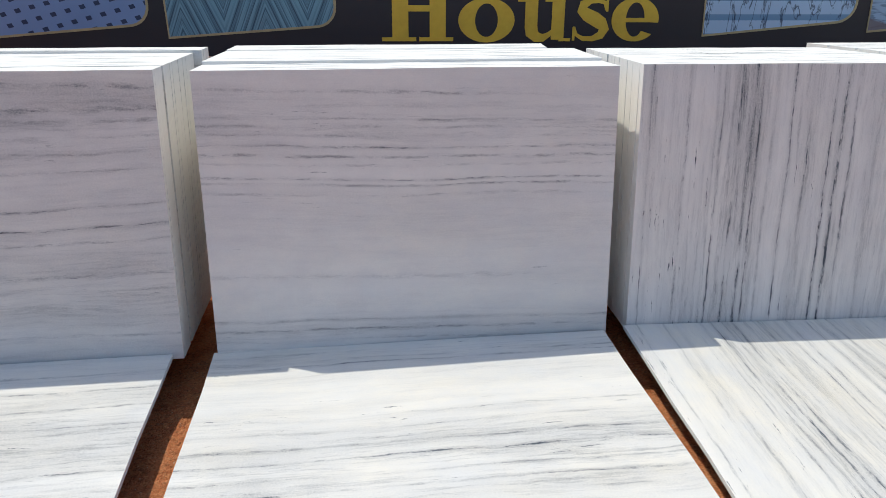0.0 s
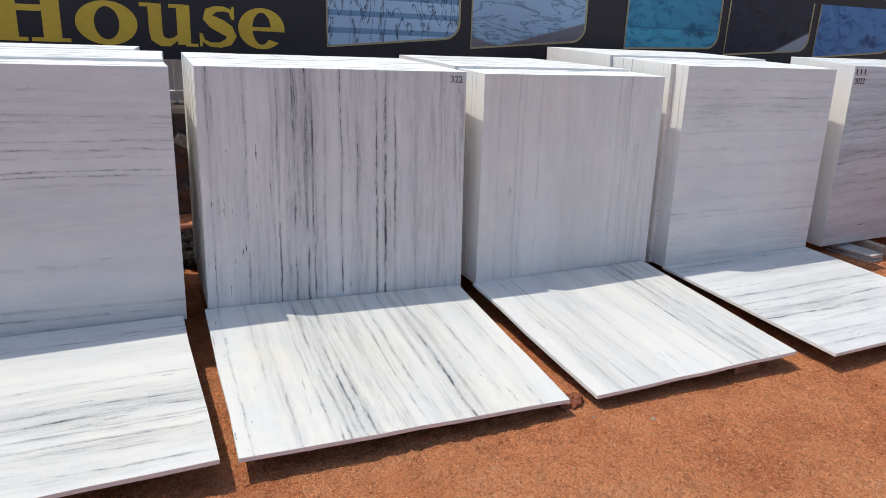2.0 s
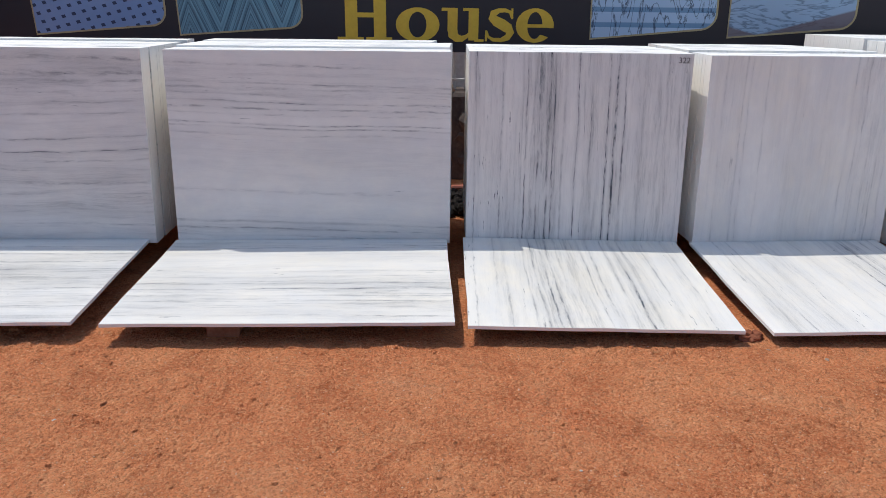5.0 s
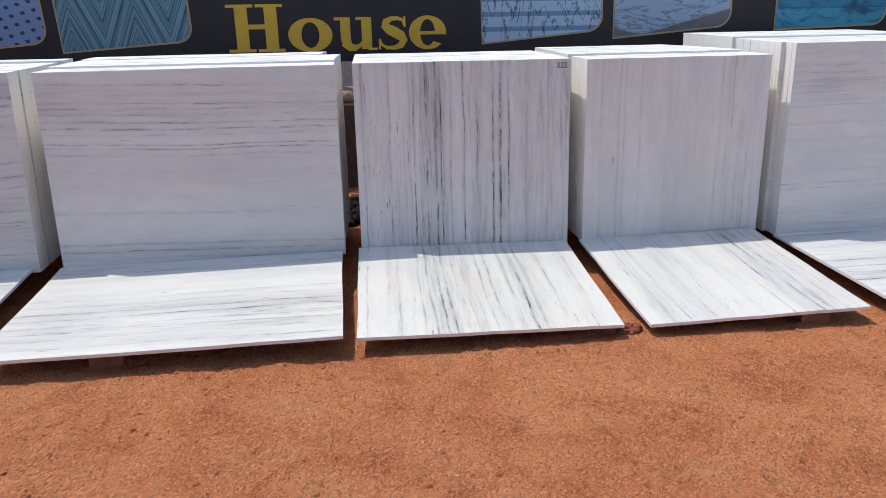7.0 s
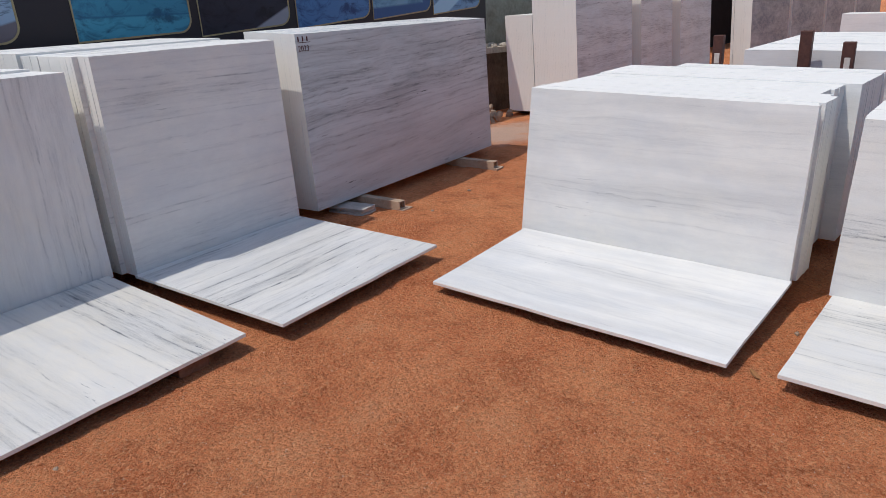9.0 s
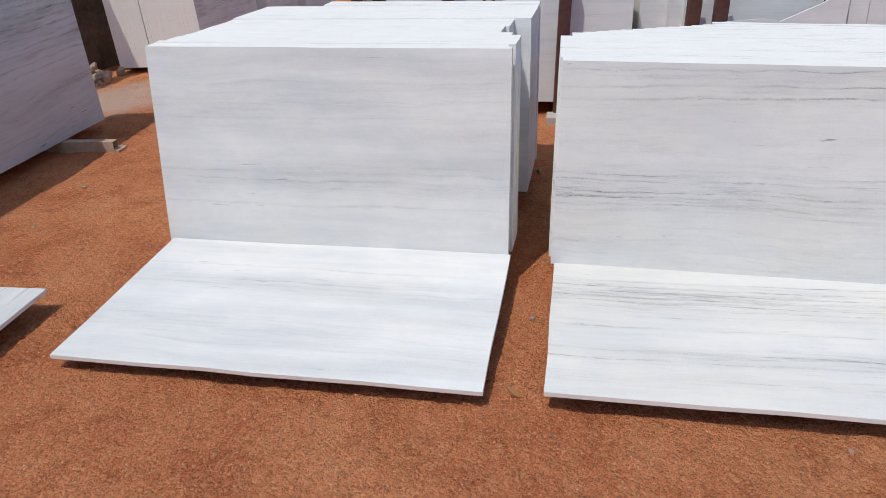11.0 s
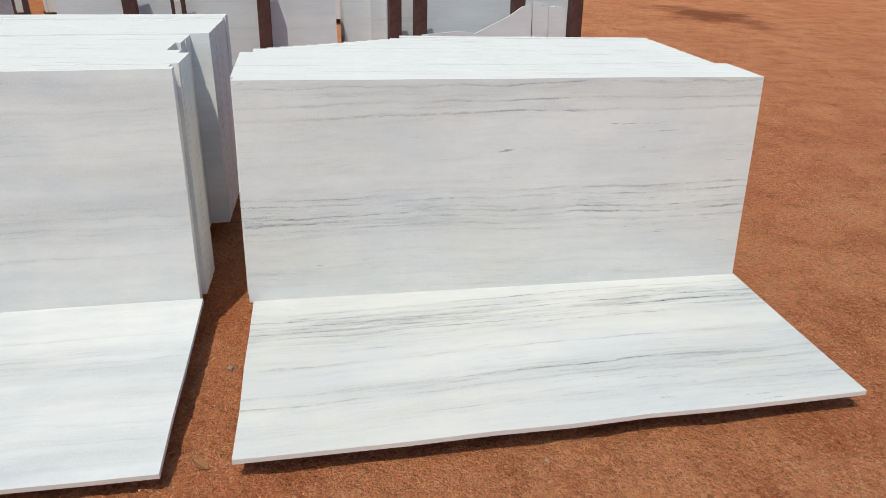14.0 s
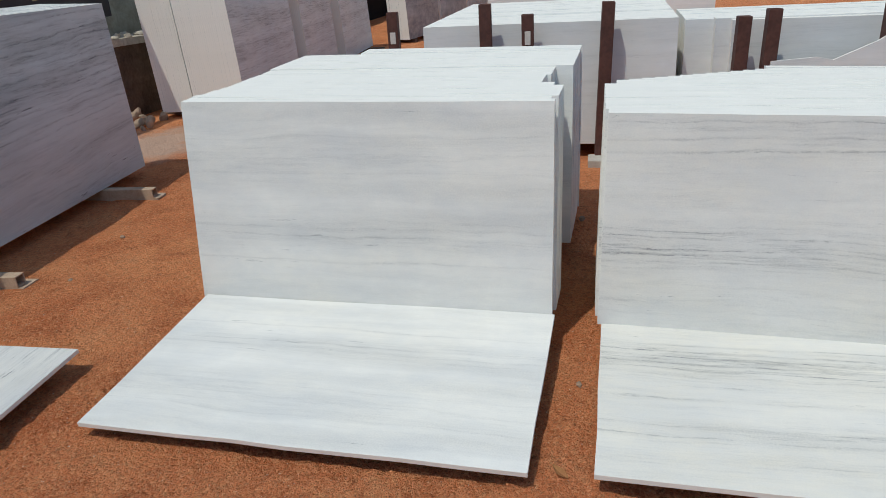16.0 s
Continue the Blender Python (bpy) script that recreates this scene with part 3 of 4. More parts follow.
def lines(lo, mid, hi, fine, step, far):
    near = list(np.arange(lo, mid, fine)) + list(np.arange(mid, hi, step))
    out, d, p = [], step, 0.0
    while p < far:
        d *= 1.5
        p += d
        out.append(p)
    return [lo - q for q in reversed(out)] + near + [near[-1] + q for q in out]


def ground():
    xs, ys = lines(-2.4, 5.2, 9.5, 0.015, 0.05, 900), lines(-1.5, 1.75, 4.6, 0.015, 0.05, 900)
    verts = [(x, y, earth_z(x, y) if abs(x) < 40 and abs(y) < 40 else 0.0) for y in ys for x in xs]
    n = len(xs)
    faces = [(j * n + i, j * n + i + 1, (j + 1) * n + i + 1, (j + 1) * n + i) for j in range(len(ys) - 1) for i in range(n - 1)]
    me = bpy.data.meshes.new("ground")
    me.from_pydata(verts, [], faces)
    me.materials.append(EARTH)
    me.polygons.foreach_set("use_smooth", [True] * len(me.polygons))
    return tagged(new("ground", me), "bare red gravelly earth yard with fine grit", "ground", kind="structure")


ground()


def scatter(name, count, lo, hi, rmin, rmax, mat, label, seed, flat=0.6, power=3.0):
    rng = random.Random(seed)
    verts, faces = [], []
    ico = bmesh.new()
    bmesh.ops.create_icosphere(ico, subdivisions=1, radius=1)
    pv = [v.co.copy() for v in ico.verts]
    pf = [[v.index for v in f.verts] for f in ico.faces]
    ico.free()
    for _ in range(count):
        x, y = rng.uniform(lo[0], hi[0]), rng.uniform(lo[1], hi[1])
        r = rmin + (rmax - rmin) * rng.random() ** power
        q = Euler((rng.uniform(0, 6), rng.uniform(0, 6), rng.uniform(0, 6))).to_matrix()
        z = earth_z(x, y)
        k = len(verts)
        for v in pv:
            p = (q @ v) * r * rng.uniform(0.75, 1.15)
            verts.append((x + p.x, y + p.y, z + p.z * flat + r * 0.2))
        faces += [[k + i for i in f] for f in pf]
    me = bpy.data.meshes.new(name)
    me.from_pydata(verts, [], faces)
    me.materials.append(mat)
    return tagged(new(name, me), label, "pebbles", kind="stuff")


scatter("pebbles", 26000, (-2.2, -1.2), (6.0, 1.7), 0.0016, 0.0052, PEBBLE, "small reddish grit and pebbles strewn on the earth", 5, 0.7, 2.2)
scatter("stone_chips", 70, (-2.0, -1.3), (8.5, 3.0), 0.003, 0.009, CHIP, "small pale chips of stone on the earth", 6, 0.4)

scatter("earth_clods", 9000, (-2.2, -1.3), (7.0, 1.9), 0.003, 0.012, EARTH, "small clods of red earth on the yard", 8, 0.6, 4.0)

# ---- stacks along the sign ----
LEAN = 4.9
Z0 = 0.125
stack((-2.30, 2.365), (-0.786, 2.441), Z0, 1.192, 5.4, 42, 0.0205, M_A, "stack of grey-banded white marble slabs leaning upright", 1, steps=((34, 41, 0, 0.035, 0.012),))
stack((-0.655, 2.427), (0.887, 2.529), Z0, 1.190, LEAN, 46, 0.0205, M_B, "stack of pale marble slabs with thin grey horizontal veins", 2, taper_l=0.04, taper_r=-0.09, steps=((10, 45, 0, 0, 0.012), (34, 45, 0.0, -0.13, 0.004)))
_, face_c = stack((0.98, 2.55), (2.21, 2.56), Z0, 1.193, LEAN, 38, 0.0205, M_C, "stack of marble slabs with dark vertical streaks, marked 322", 3, taper_r=0.06)
stack((2.305, 2.577), (3.435, 2.647), Z0, 1.187, 3.4, 50, 0.0205, M_D, "stack of warm white marble slabs with faint vertical streaks", 4, taper_r=0.22, steps=((14, 49, 0.02, 0, 0.012),))
stack((3.545, 2.603), (4.76, 2.672), 0.10, 1.252, 3.0, 64, 0.0205, M_E, "stack of white marble slabs with soft grey horizontal bands", 5, steps=((6, 63, 0, 0.085, 0.0), (5, 63, 0.03, 0, 0.0), (30, 63, 0.02, 0, 0.012)))
_, face_f = stack((4.978, 2.728), (7.48, 2.945), 0.08, 1.275, 2.6, 22, 0.0215, M_F, "long stack of mauve-grey marble slabs with dark streaks standing on battens", 6, odd=0.0, wob=0.0004, drop=-0.02)

# ---- sample slabs in front of them ----
flat_slab((-2.30, 2.35, .150), (-0.79, 2.43, .150), (-2.28, 1.34, .100), (-0.80, 1.43, .100), M_A2, "grey-banded marble sample slab lying at the foot of its stack", 11)
flat_slab((-0.655, 2.42, .150), (0.887, 2.522, .150), (-0.64, 1.41, .105), (0.901, 1.445, .118), M_B2, "pale banded marble sample slab lying at the foot of its stack", 12)
flat_slab((0.98, 2.545, .150), (2.21, 2.55, .150), (0.96, 1.48, .095), (2.195, 1.505, .072), M_C2, "dark-streaked marble sample slab lying at the foot of its stack", 13)
flat_slab((2.305, 2.57, .142), (3.435, 2.64, .143), (2.32, 1.512, .065), (3.41, 1.54, .088), M_D2, "warm white marble sample slab lying at the foot of its stack", 14)
flat_slab((3.545, 2.597, .118), (4.758, 2.665, .114), (3.572, 1.465, .086), (4.797, 1.537, .100), M_E2, "soft banded marble sample slab lying at the foot of its stack", 15)

# ---- stacks across the yard ----
stack((5.25, 1.226), (5.18, -0.291), 0.105, 0.946, 9.2, 68, 0.0215, M_H, "stack of clean white marble slabs in full sun", 21, taper_l=-0.07, drop=-0.008, flare=(0.02, -0.004), tip=0.014,
      steps=((2, 3, 0, -0.018, 0.0), (4, 13, 0, 0.008, 0.003), (14, 17, 0, -0.035, 0.0), (18, 26, 0, -0.09, 0.0), (27, 36, 0, -0.07, -0.002), (37, 67, 0, 0.012, 0.004), (6, 67, -0.025, 0, 0.0), (11, 67, -0.02, 0, 0.0), (60, 67, -0.34, 0, 0.004)))
stack((5.17, -0.463), (5.03, -2.345), 0.103, 0.893, 8.0, 46, 0.0215, M_I, "stack of white marble slabs with a grey band in full sun", 22, taper_l=-0.06, flare=(-0.012, 0.042), tip=0.028,
      steps=[(3, 45, 0.01, 0.0, 0.0), (13, 45, 0.0, -0.055, 0.002), (27, 45, -0.05, 0, 0)] + [(k, 45, -0.055, 0.0, 0.0) for k in range(31, 43)])
flat_slab((5.25, 1.226, .133), (5.18, -0.288, .131), (4.402, 1.227, .067), (4.338, -0.276, .068), M_H, "clean white marble sample slab lying in the sun", 23)
flat_slab((5.168, -0.461, .107), (5.10, -2.343, .108), (4.333, -0.465, .085), (4.269, -2.337, .082), M_I2, "white marble sample slab with grey veins lying in the sun", 24)

# ---- what the slabs stand and lie on ----
def bearers(x0, x1, y, z, yaw=0.0, label="dark wooden batten under the slabs"):
    """A batten under the foot of a stack."""
    return block("batten", (x0, y, -0.01), (x1, y + 0.9, z), DARKWOOD, label, "batten", "battens under the stacks", yaw, 0.006)


for x, y, z in ((-2.0, 2.42, .125), (-1.1, 2.46, .125), (-0.4, 2.50, .125), (0.6, 2.55, .125), (1.15, 2.60, .125), (1.95, 2.60, .125), (2.5, 2.63, .125), (3.2, 2.68, .125), (3.75, 2.70, .10), (4.5, 2.72, .10)):
    bearers(x, x + 0.08, y, z)
for x, y, z in ((-1.9, 2.1, .12), (-1.2, 2.1, .12), (-0.3, 2.15, .125), (0.6, 2.2, .125), (1.15, 2.2, .112), (1.9, 2.2, .11), (2.5, 2.2, .10), (3.2, 2.2, .102), (3.75, 2.2, .084), (4.5, 2.25, .084)):
    block("support_block", (x, y, -0.01), (x + 0.14, y + 0.06, z - 0.002), DUSTY, "dusty stone block under a sample slab", "block", "blocks under the sample slabs")
for x, y, z, rz in ((-1.9, 1.55, .083, 4), (-1.05, 1.58, .086, 0), (-0.20, 1.50, .086, 3), (0.62, 1.62, .10, 0), (1.2, 1.65, .080, 0), (1.9, 1.68, .062, 0), (2.5, 1.66, .056, 0), (3.12, 1.585, .069, 3), (3.75, 1.65, .071, 0), (4.5, 1.70, .080, 0)):
    block("support_block", (x, y, -0.01), (x + 0.15, y + 0.07, z), DUSTY, "dusty stone block under a sample slab", "block", "blocks under the sample slabs", rz)
for x, y, z in ((4.55, 0.95, .056), (4.50, 0.0, .056), (5.05, 0.95, .094), (5.0, 0.0, .094), (4.42, -1.45, .064), (4.45, -0.9, .064), (4.9, -0.9, .078), (4.85, -2.0, .076)):
    block("support_block", (x, y, -0.01), (x + 0.07, y + 0.14, z), DUSTY, "dusty stone block under a sample slab", "block", "blocks under the sample slabs")
for y, z in ((0.95, .105), (0.0, .105), (-0.85, .09), (-2.05, .09)):
    block("batten", (5.27, y - 0.05, -0.01), (6.5, y + 0.05, z), DARKWOOD, "dark wooden batten under the slabs", "batten", "battens under the stacks", -2.4, 0.006)


def box_section(name, m, length, w, h, wall, mat, label, cat, group=""):
    """A hollow rectangular section along its y, standing on z = 0."""
    bm = bmesh.new()
    o = [(-w / 2, 0), (w / 2, 0), (w / 2, h), (-w / 2, h)]
    i = [(-w / 2 + wall, wall), (w / 2 - wall, wall), (w / 2 - wall, h - wall), (-w / 2 + wall, h - wall)]
    r = [[bm.verts.new((x, y, z)) for x, z in q] for y in (0, length) for q in (o, i)]
    for k in range(4):
        n = (k + 1) % 4
        bm.faces.new((r[0][k], r[0][n], r[2][n], r[2][k]))
        bm.faces.new((r[1][n], r[1][k], r[3][k], r[3][n]))
        bm.faces.new((r[0][n], r[0][k], r[1][k], r[1][n]))
        bm.faces.new((r[2][k], r[2][n], r[3][n], r[3][k]))
    bmesh.ops.recalc_face_normals(bm, faces=bm.faces[:])
    bmesh.ops.bevel(bm, geom=bm.edges[:], offset=wall * 0.25, segments=1, affect="EDGES")
    ob = new(name, mesh_of(bm, name, mat))
    ob.matrix_basis = m
    return tagged(ob, label, cat, group)


# battens under the long mauve stack: a thin board with a pale hollow section on it
for x, y in ((5.50, 2.40), (6.93, 2.53)):
    block("board", (x - 0.06, y - 0.03, -0.008), (x + 0.06, y + 1.0, 0.014), WOOD, "thin pale board on the earth under a stack", "board", "boards under the long stack", 3)
    box_section("bearer", pose(x, y, 0.014, 0, 0, 3), 1.0, 0.066, 0.060, 0.008, WOOD, "pale hollow section bearer under a marble stack", "bearer", "bearers under the long stack")
for k, (dx, dy, rz) in enumerate(((0, 0, 6), (0.01, 0.012, 2), (-0.008, 0.0, 10))):
    block("offcut_slab", (5.20 + dx, 2.54 + dy, 0.002 + k * 0.019), (5.36 + dx, 2.86 + dy, 0.020 + k * 0.019), OFFCUT, "grey marble offcut in a small pile", "stone offcut", "offcuts by the long stack", rz, 0.003)


# ---- marks written on the slabs ----
def bars(parent, x, z, n, w, h, step):
    for k in range(n):
        bm = box(bmesh.new(), (x + k * step, -0.0012, z), (x + k * step + w, -0.0004, z + h))
        part("mark", bm, RED_INK, parent, "handwritten mark")


height_c = (1.193 - Z0) / math.cos(radians(LEAN))
writing("322", 0.044, INK, "number", "black stencilled number 322", face_c, pose(1.146, -0.0008, height_c - 0.050, 90), 0.0)
height_f = (1.275 - 0.08) / math.cos(radians(2.6))
writing("2023", 0.053, RED_INK, "number", "dark handwritten 2023", face_f, pose(0.018, -0.0008, height_f - 0.112, 90), 0.0)
bars(face_f, 0.022, height_f - 0.050, 3, 0.012, 0.032, 0.042)
bars(face_f, 0.022, height_f - 0.058, 1, 0.12, 0.004, 0.1)


# ---- the sign behind ----
SIGN_Y = 4.33
sign = tagged(new("shop_sign"), "long black banner sign with gold lettering and framed stone pictures", "sign")
sign.matrix_basis = pose(0, SIGN_Y, 0)
part("banner", box(bmesh.new(), (-3.4, 0.0, 1.085), (9.45, 0.03, 1.78), 0.004), VINYL, sign, "black glossy banner")
for x in (-3.2, -0.9, 2.5, 5.6, 8.6):
    part("post", box(bmesh.new(), (x, 0.032, -0.02), (x + 0.05, 0.082, 1.76), 0.004), RUST, sign, "rusty steel post")


def strip(bm, left, right, y0, y1):
    """A closed strip between two lines of points, from y0 to y1."""
    a = [[bm.verts.new((x, y, z)) for x, z in side] for y in (y0, y1) for side in (left, right)]
    n = len(left)
    for k in range(n - 1):
        bm.faces.new((a[0][k], a[0][k + 1], a[1][k + 1], a[1][k]))
        bm.faces.new((a[0][k + 1], a[0][k], a[2][k], a[2][k + 1]))
        bm.faces.new((a[1][k], a[1][k + 1], a[3][k + 1], a[3][k]))
    return bm


def stroke(bm, spine, depth):
    """A strip along (x, z, half width) points."""
    left, right = [], []
    for k, (x, z, w) in enumerate(spine):
        p, q = spine[max(0, k - 1)], spine[min(len(spine) - 1, k + 1)]
        dx, dz = q[0] - p[0], q[1] - p[1]
        d = math.hypot(dx, dz) or 1
        left.append((x - dz / d * w, z + dx / d * w))
        right.append((x + dz / d * w, z - dx / d * w))
    return strip(bm, left, right, -depth, -0.001)


def bar_xz(bm, x0, z0, x1, z1, depth):
    return strip(bm, [(x0, z0), (x1, z0)], [(x0, z1), (x1, z1)], -depth, -0.001)


def bowl(bm, cx, cz, rx, rz, ix, iz, a0, a1, depth, n=36):
    """A ring, or part of one, between two ellipses."""
    out, inn = [], []
    for k in range(n + 1):
        t = radians(a0 + (a1 - a0) * k / n)
        out.append((cx + rx * math.cos(t), cz + rz * math.sin(t)))
        inn.append((cx + ix * math.cos(t), cz + iz * math.sin(t)))
    return strip(bm, out, inn, -depth, -0.001)


def letter(bm):
    bmesh.ops.recalc_face_normals(bm, faces=bm.faces[:])
    return part("letter", bm, GOLD, sign, "gold bold serif letter")


b = bmesh.new()  # H
for x in (0.055, 0.275):
    bar_xz(b, x, 1.17, x + 0.095, 1.515, 0.004)
    bar_xz(b, x - 0.062, 1.168, x + 0.140, 1.190, 0.0046)
    bar_xz(b, x - 0.062, 1.493, x + 0.140, 1.515, 0.0046)
bar_xz(b, 0.14, 1.335, 0.29, 1.37, 0.0034)
letter(b)
letter(bowl(bmesh.new(), 0.612, 1.286, 0.168, 0.126, 0.068, 0.094, 0, 360, 0.004))  # o
b = bmesh.new()  # u
bar_xz(b, 0.842, 1.24, 0.918, 1.41, 0.004)
bar_xz(b, 0.796, 1.390, 0.90, 1.412, 0.0046)
stroke(b, [(0.880, 1.26, 0.038), (0.886, 1.215, 0.039), (0.915, 1.190, 0.030), (0.955, 1.186, 0.022), (0.99, 1.205, 0.014), (1.02, 1.235, 0.008)], 0.0034)
bar_xz(b, 1.003, 1.175, 1.080, 1.41, 0.004)
bar_xz(b, 0.960, 1.390, 1.05, 1.412, 0.0046)
bar_xz(b, 1.05, 1.166, 1.122, 1.184, 0.0046)
letter(b)
b = bmesh.new()  # s
stroke(b, [(1.335, 1.345, 0.010), (1.322, 1.385, 0.012), (1.285, 1.398, 0.014), (1.235, 1.397, 0.017), (1.192, 1.375, 0.027), (1.185, 1.345, 0.032), (1.215, 1.318, 0.037),
           (1.262, 1.295, 0.040), (1.305, 1.268, 0.038), (1.325, 1.235, 0.031), (1.305, 1.200, 0.024), (1.255, 1.181, 0.016), (1.195, 1.182, 0.013), (1.155, 1.205, 0.010), (1.142, 1.245, 0.008)], 0.004)
bar_xz(b, 1.132, 1.17, 1.148, 1.25, 0.0046)
bar_xz(b, 1.328, 1.335, 1.343, 1.412, 0.0046)
letter(b)
b = bmesh.new()  # e
bowl(b, 1.512, 1.29, 0.145, 0.126, 0.058, 0.098, -8, 318, 0.004)
bar_xz(b, 1.452, 1.275, 1.655, 1.300, 0.0046)
letter(b)


def picture(xl, zl, xr, zr, mat, label):
    """A printed picture with its lower edge slanting up and a rounded lower corner, and its border."""
    r, top = 0.10, 1.7
    line = [(xl - 0.012, top), (xl, zl)]
    sl = (zr - zl) / (xr - xl)
    for k in range(7):
        t = radians(-90 + 90 * k / 6)
        line.append((xr - r + r * math.cos(t), zr + r * (1 + math.sin(t)) - (r - r * math.cos(t)) * sl * (1 - k / 6)))
    line.append((xr - 0.010, top))
    bm = bmesh.new()
    a = [bm.verts.new((x - xl, -0.002, z - zl)) for x, z in line]
    c = [bm.verts.new((x - xl, -0.0003, z - zl)) for x, z in line]
    bm.faces.new(a)
    for k in range(len(a)):
        n = (k + 1) % len(a)
        bm.faces.new((a[n], a[k], c[k], c[n]))
    bmesh.ops.recalc_face_normals(bm, faces=bm.faces[:])
    ob = part("picture", bm, mat, sign, label)
    ob.matrix_basis = pose(xl, 0, zl)
    edge = stroke(bmesh.new(), [(x, z, 0.007) for x, z in line], 0.005)
    bmesh.ops.recalc_face_normals(edge, faces=edge.faces[:])
    part("border", edge, BORDER, sign, "thin pale gold border")


PALE, NAVY = (0.22, 0.33, 0.46), (0.008, 0.014, 0.04)
picture(-2.35, 1.18, -1.33, 1.265, photo("dotted floor", (0.16, 0.24, 0.40), (0.10, 0.17, 0.32), NAVY), "printed picture of a dotted floor")
picture(-1.228, 1.189, -0.274, 1.258, photo("chevron floor", (0.09, 0.20, 0.27), (0.14, 0.27, 0.34), (0.01, 0.025, 0.05)), "printed picture of a striped floor")
picture(1.94, 1.197, 2.89, 1.285, photo("veined steps", PALE, (0.30, 0.42, 0.55), NAVY), "printed picture of veined stone steps")
picture(2.99, 1.219, 3.94, 1.30, photo("pale floor", (0.20, 0.28, 0.38), PALE, (0.04, 0.07, 0.11)), "printed picture of a pale polished floor")
picture(4.32, 1.262, 5.25, 1.29, photo("teal stone", (0.03, 0.20, 0.31), (0.06, 0.28, 0.40), (0.008, 0.05, 0.10)), "printed picture of teal stone")
picture(5.34, 1.243, 6.28, 1.30, photo("black slab", (0.008, 0.009, 0.02), (0.02, 0.02, 0.035), (0.004, 0.004, 0.01)), "printed picture of a black stone slab")
picture(6.37, 1.248, 7.35, 1.32, photo("blue stone", (0.04, 0.12, 0.28), (0.07, 0.18, 0.36), (0.01, 0.03, 0.10)), "printed picture of blue stone")
picture(7.40, 1.285, 8.35, 1.35, photo("light blue stone", (0.10, 0.24, 0.36), (0.16, 0.32, 0.44), (0.05, 0.14, 0.24)), "printed picture of light blue stone")
picture(8.40, 1.30, 9.32, 1.36, photo("blue steps", (0.08, 0.18, 0.34), (0.16, 0.30, 0.46), (0.015, 0.035, 0.09)), "printed picture of blue stone steps")


# ---- rubble bank, rail and brick behind the stacks ----
def rubble(x0, x1, y0, y1, top, seed, mat, label, rmin=0.10, rmax=0.2, count=60, pale=0.2):
    rng = random.Random(seed)
    bank = tagged(new("rubble_bank"), label, "rubble")
    bank.matrix_basis = pose(x0, y0, 0)
    for _ in range(count):
        fx, fy, fz = rng.random(), rng.random(), rng.random()
        r = rng.uniform(rmin, rmax)
        ob = part("stone", lump(rng, r, 0.16, 2), mat if fz < 1 - pale else PALE_ROCK, bank)
        ob.matrix_basis = pose(fx * (x1 - x0), fy * (y1 - y0), fz * (top - r) + r * 0.3, rng.uniform(0, 360), rng.uniform(0, 360), rng.uniform(0, 360))
    if top < 0.3:
        return bank
    core = box(bmesh.new(), (0, 0.12, -0.02), (x1 - x0, y1 - y0, top * 0.86), 0.03)
    part("core", core, mat, bank)
    return bank


rubble(0.2, 2.4, 4.50, 5.1, 0.86, 41, ROCK, "bank of dark rubble stone with pale stones on top", rmin=0.05, rmax=0.13, count=150)
# added stones that paint the dark of the gap behind the stacks
rubble(0.70, 1.25, 3.42, 4.02, 0.10, 44, SHADE_STONE, "near-black broken stone added for the shade behind the stacks", 0.03, 0.06, 190, 0.0)


def low_wall():
    """A weathered wall with a crumbling ledge: a brown stained foot and a pale part set back above it."""
    wall = tagged(new("wall_low"), "low weathered concrete wall with a crumbling pale ledge", "wall", kind="structure")
    wall.matrix_basis = pose(9.47, 4.46, 0)
    rough = random.Random(42)

    def course(name, lo, hi, mat, label):
        bm = box(bmesh.new(), lo, hi)
        bmesh.ops.subdivide_edges(bm, edges=bm.edges[:], cuts=9, use_grid_fill=True)
        for v in bm.verts:
            v.co += Vector(noise.noise_vector(v.co * 6.0)) * 0.028
        part(name, bm, mat, wall, label)

    course("foot", (0, 0, -0.04), (2.1, 0.6, 0.77), STAINED, "brown stained concrete")
    course("ledge", (-0.02, -0.04, 0.765), (2.1, 0.35, 0.84), CRUMBLE, "pale crumbling ledge")
    course("upper_wall", (0, 0.25, 0.80), (2.1, 0.6, 1.6), CONCRETE, "pale grey concrete")
    for _ in range(26):
        st = part("stone", lump(rough, rough.uniform(0.02, 0.05), 0.25, 2), CRUMBLE, wall)
        st.matrix_basis = pose(rough.uniform(0, 2.0), rough.uniform(-0.01, 0.2), 0.85)


low_wall()
rail = tagged(new("railing"), "white painted metal rail behind the sign", "railing")
rail.matrix_basis = pose(0.3, 4.9, 0.72)
for z in (0.08, 0.36):
    part("rail", box(bmesh.new(), (0, 0, z), (1.8, 0.03, z + 0.03), 0.004), WHITE_PAINT, rail)
for k in range(19):
    part("bar", box(bmesh.new(), (0.02 + k * 0.095, 0.004, 0.0), (0.045 + k * 0.095, 0.026, 0.46), 0.003), WHITE_PAINT, rail)
block("brick", (0.86, 4.05, -0.01), (1.06, 4.15, 0.075), BRICK, "red clay brick lying on the earth", "brick", rz=8)
block("wall_back", (-4.0, 5.6, -0.02), (9.4, 5.8, 1.7), WHITE_PAINT, "pale painted wall behind the sign", "wall")["kind"] = "structure"

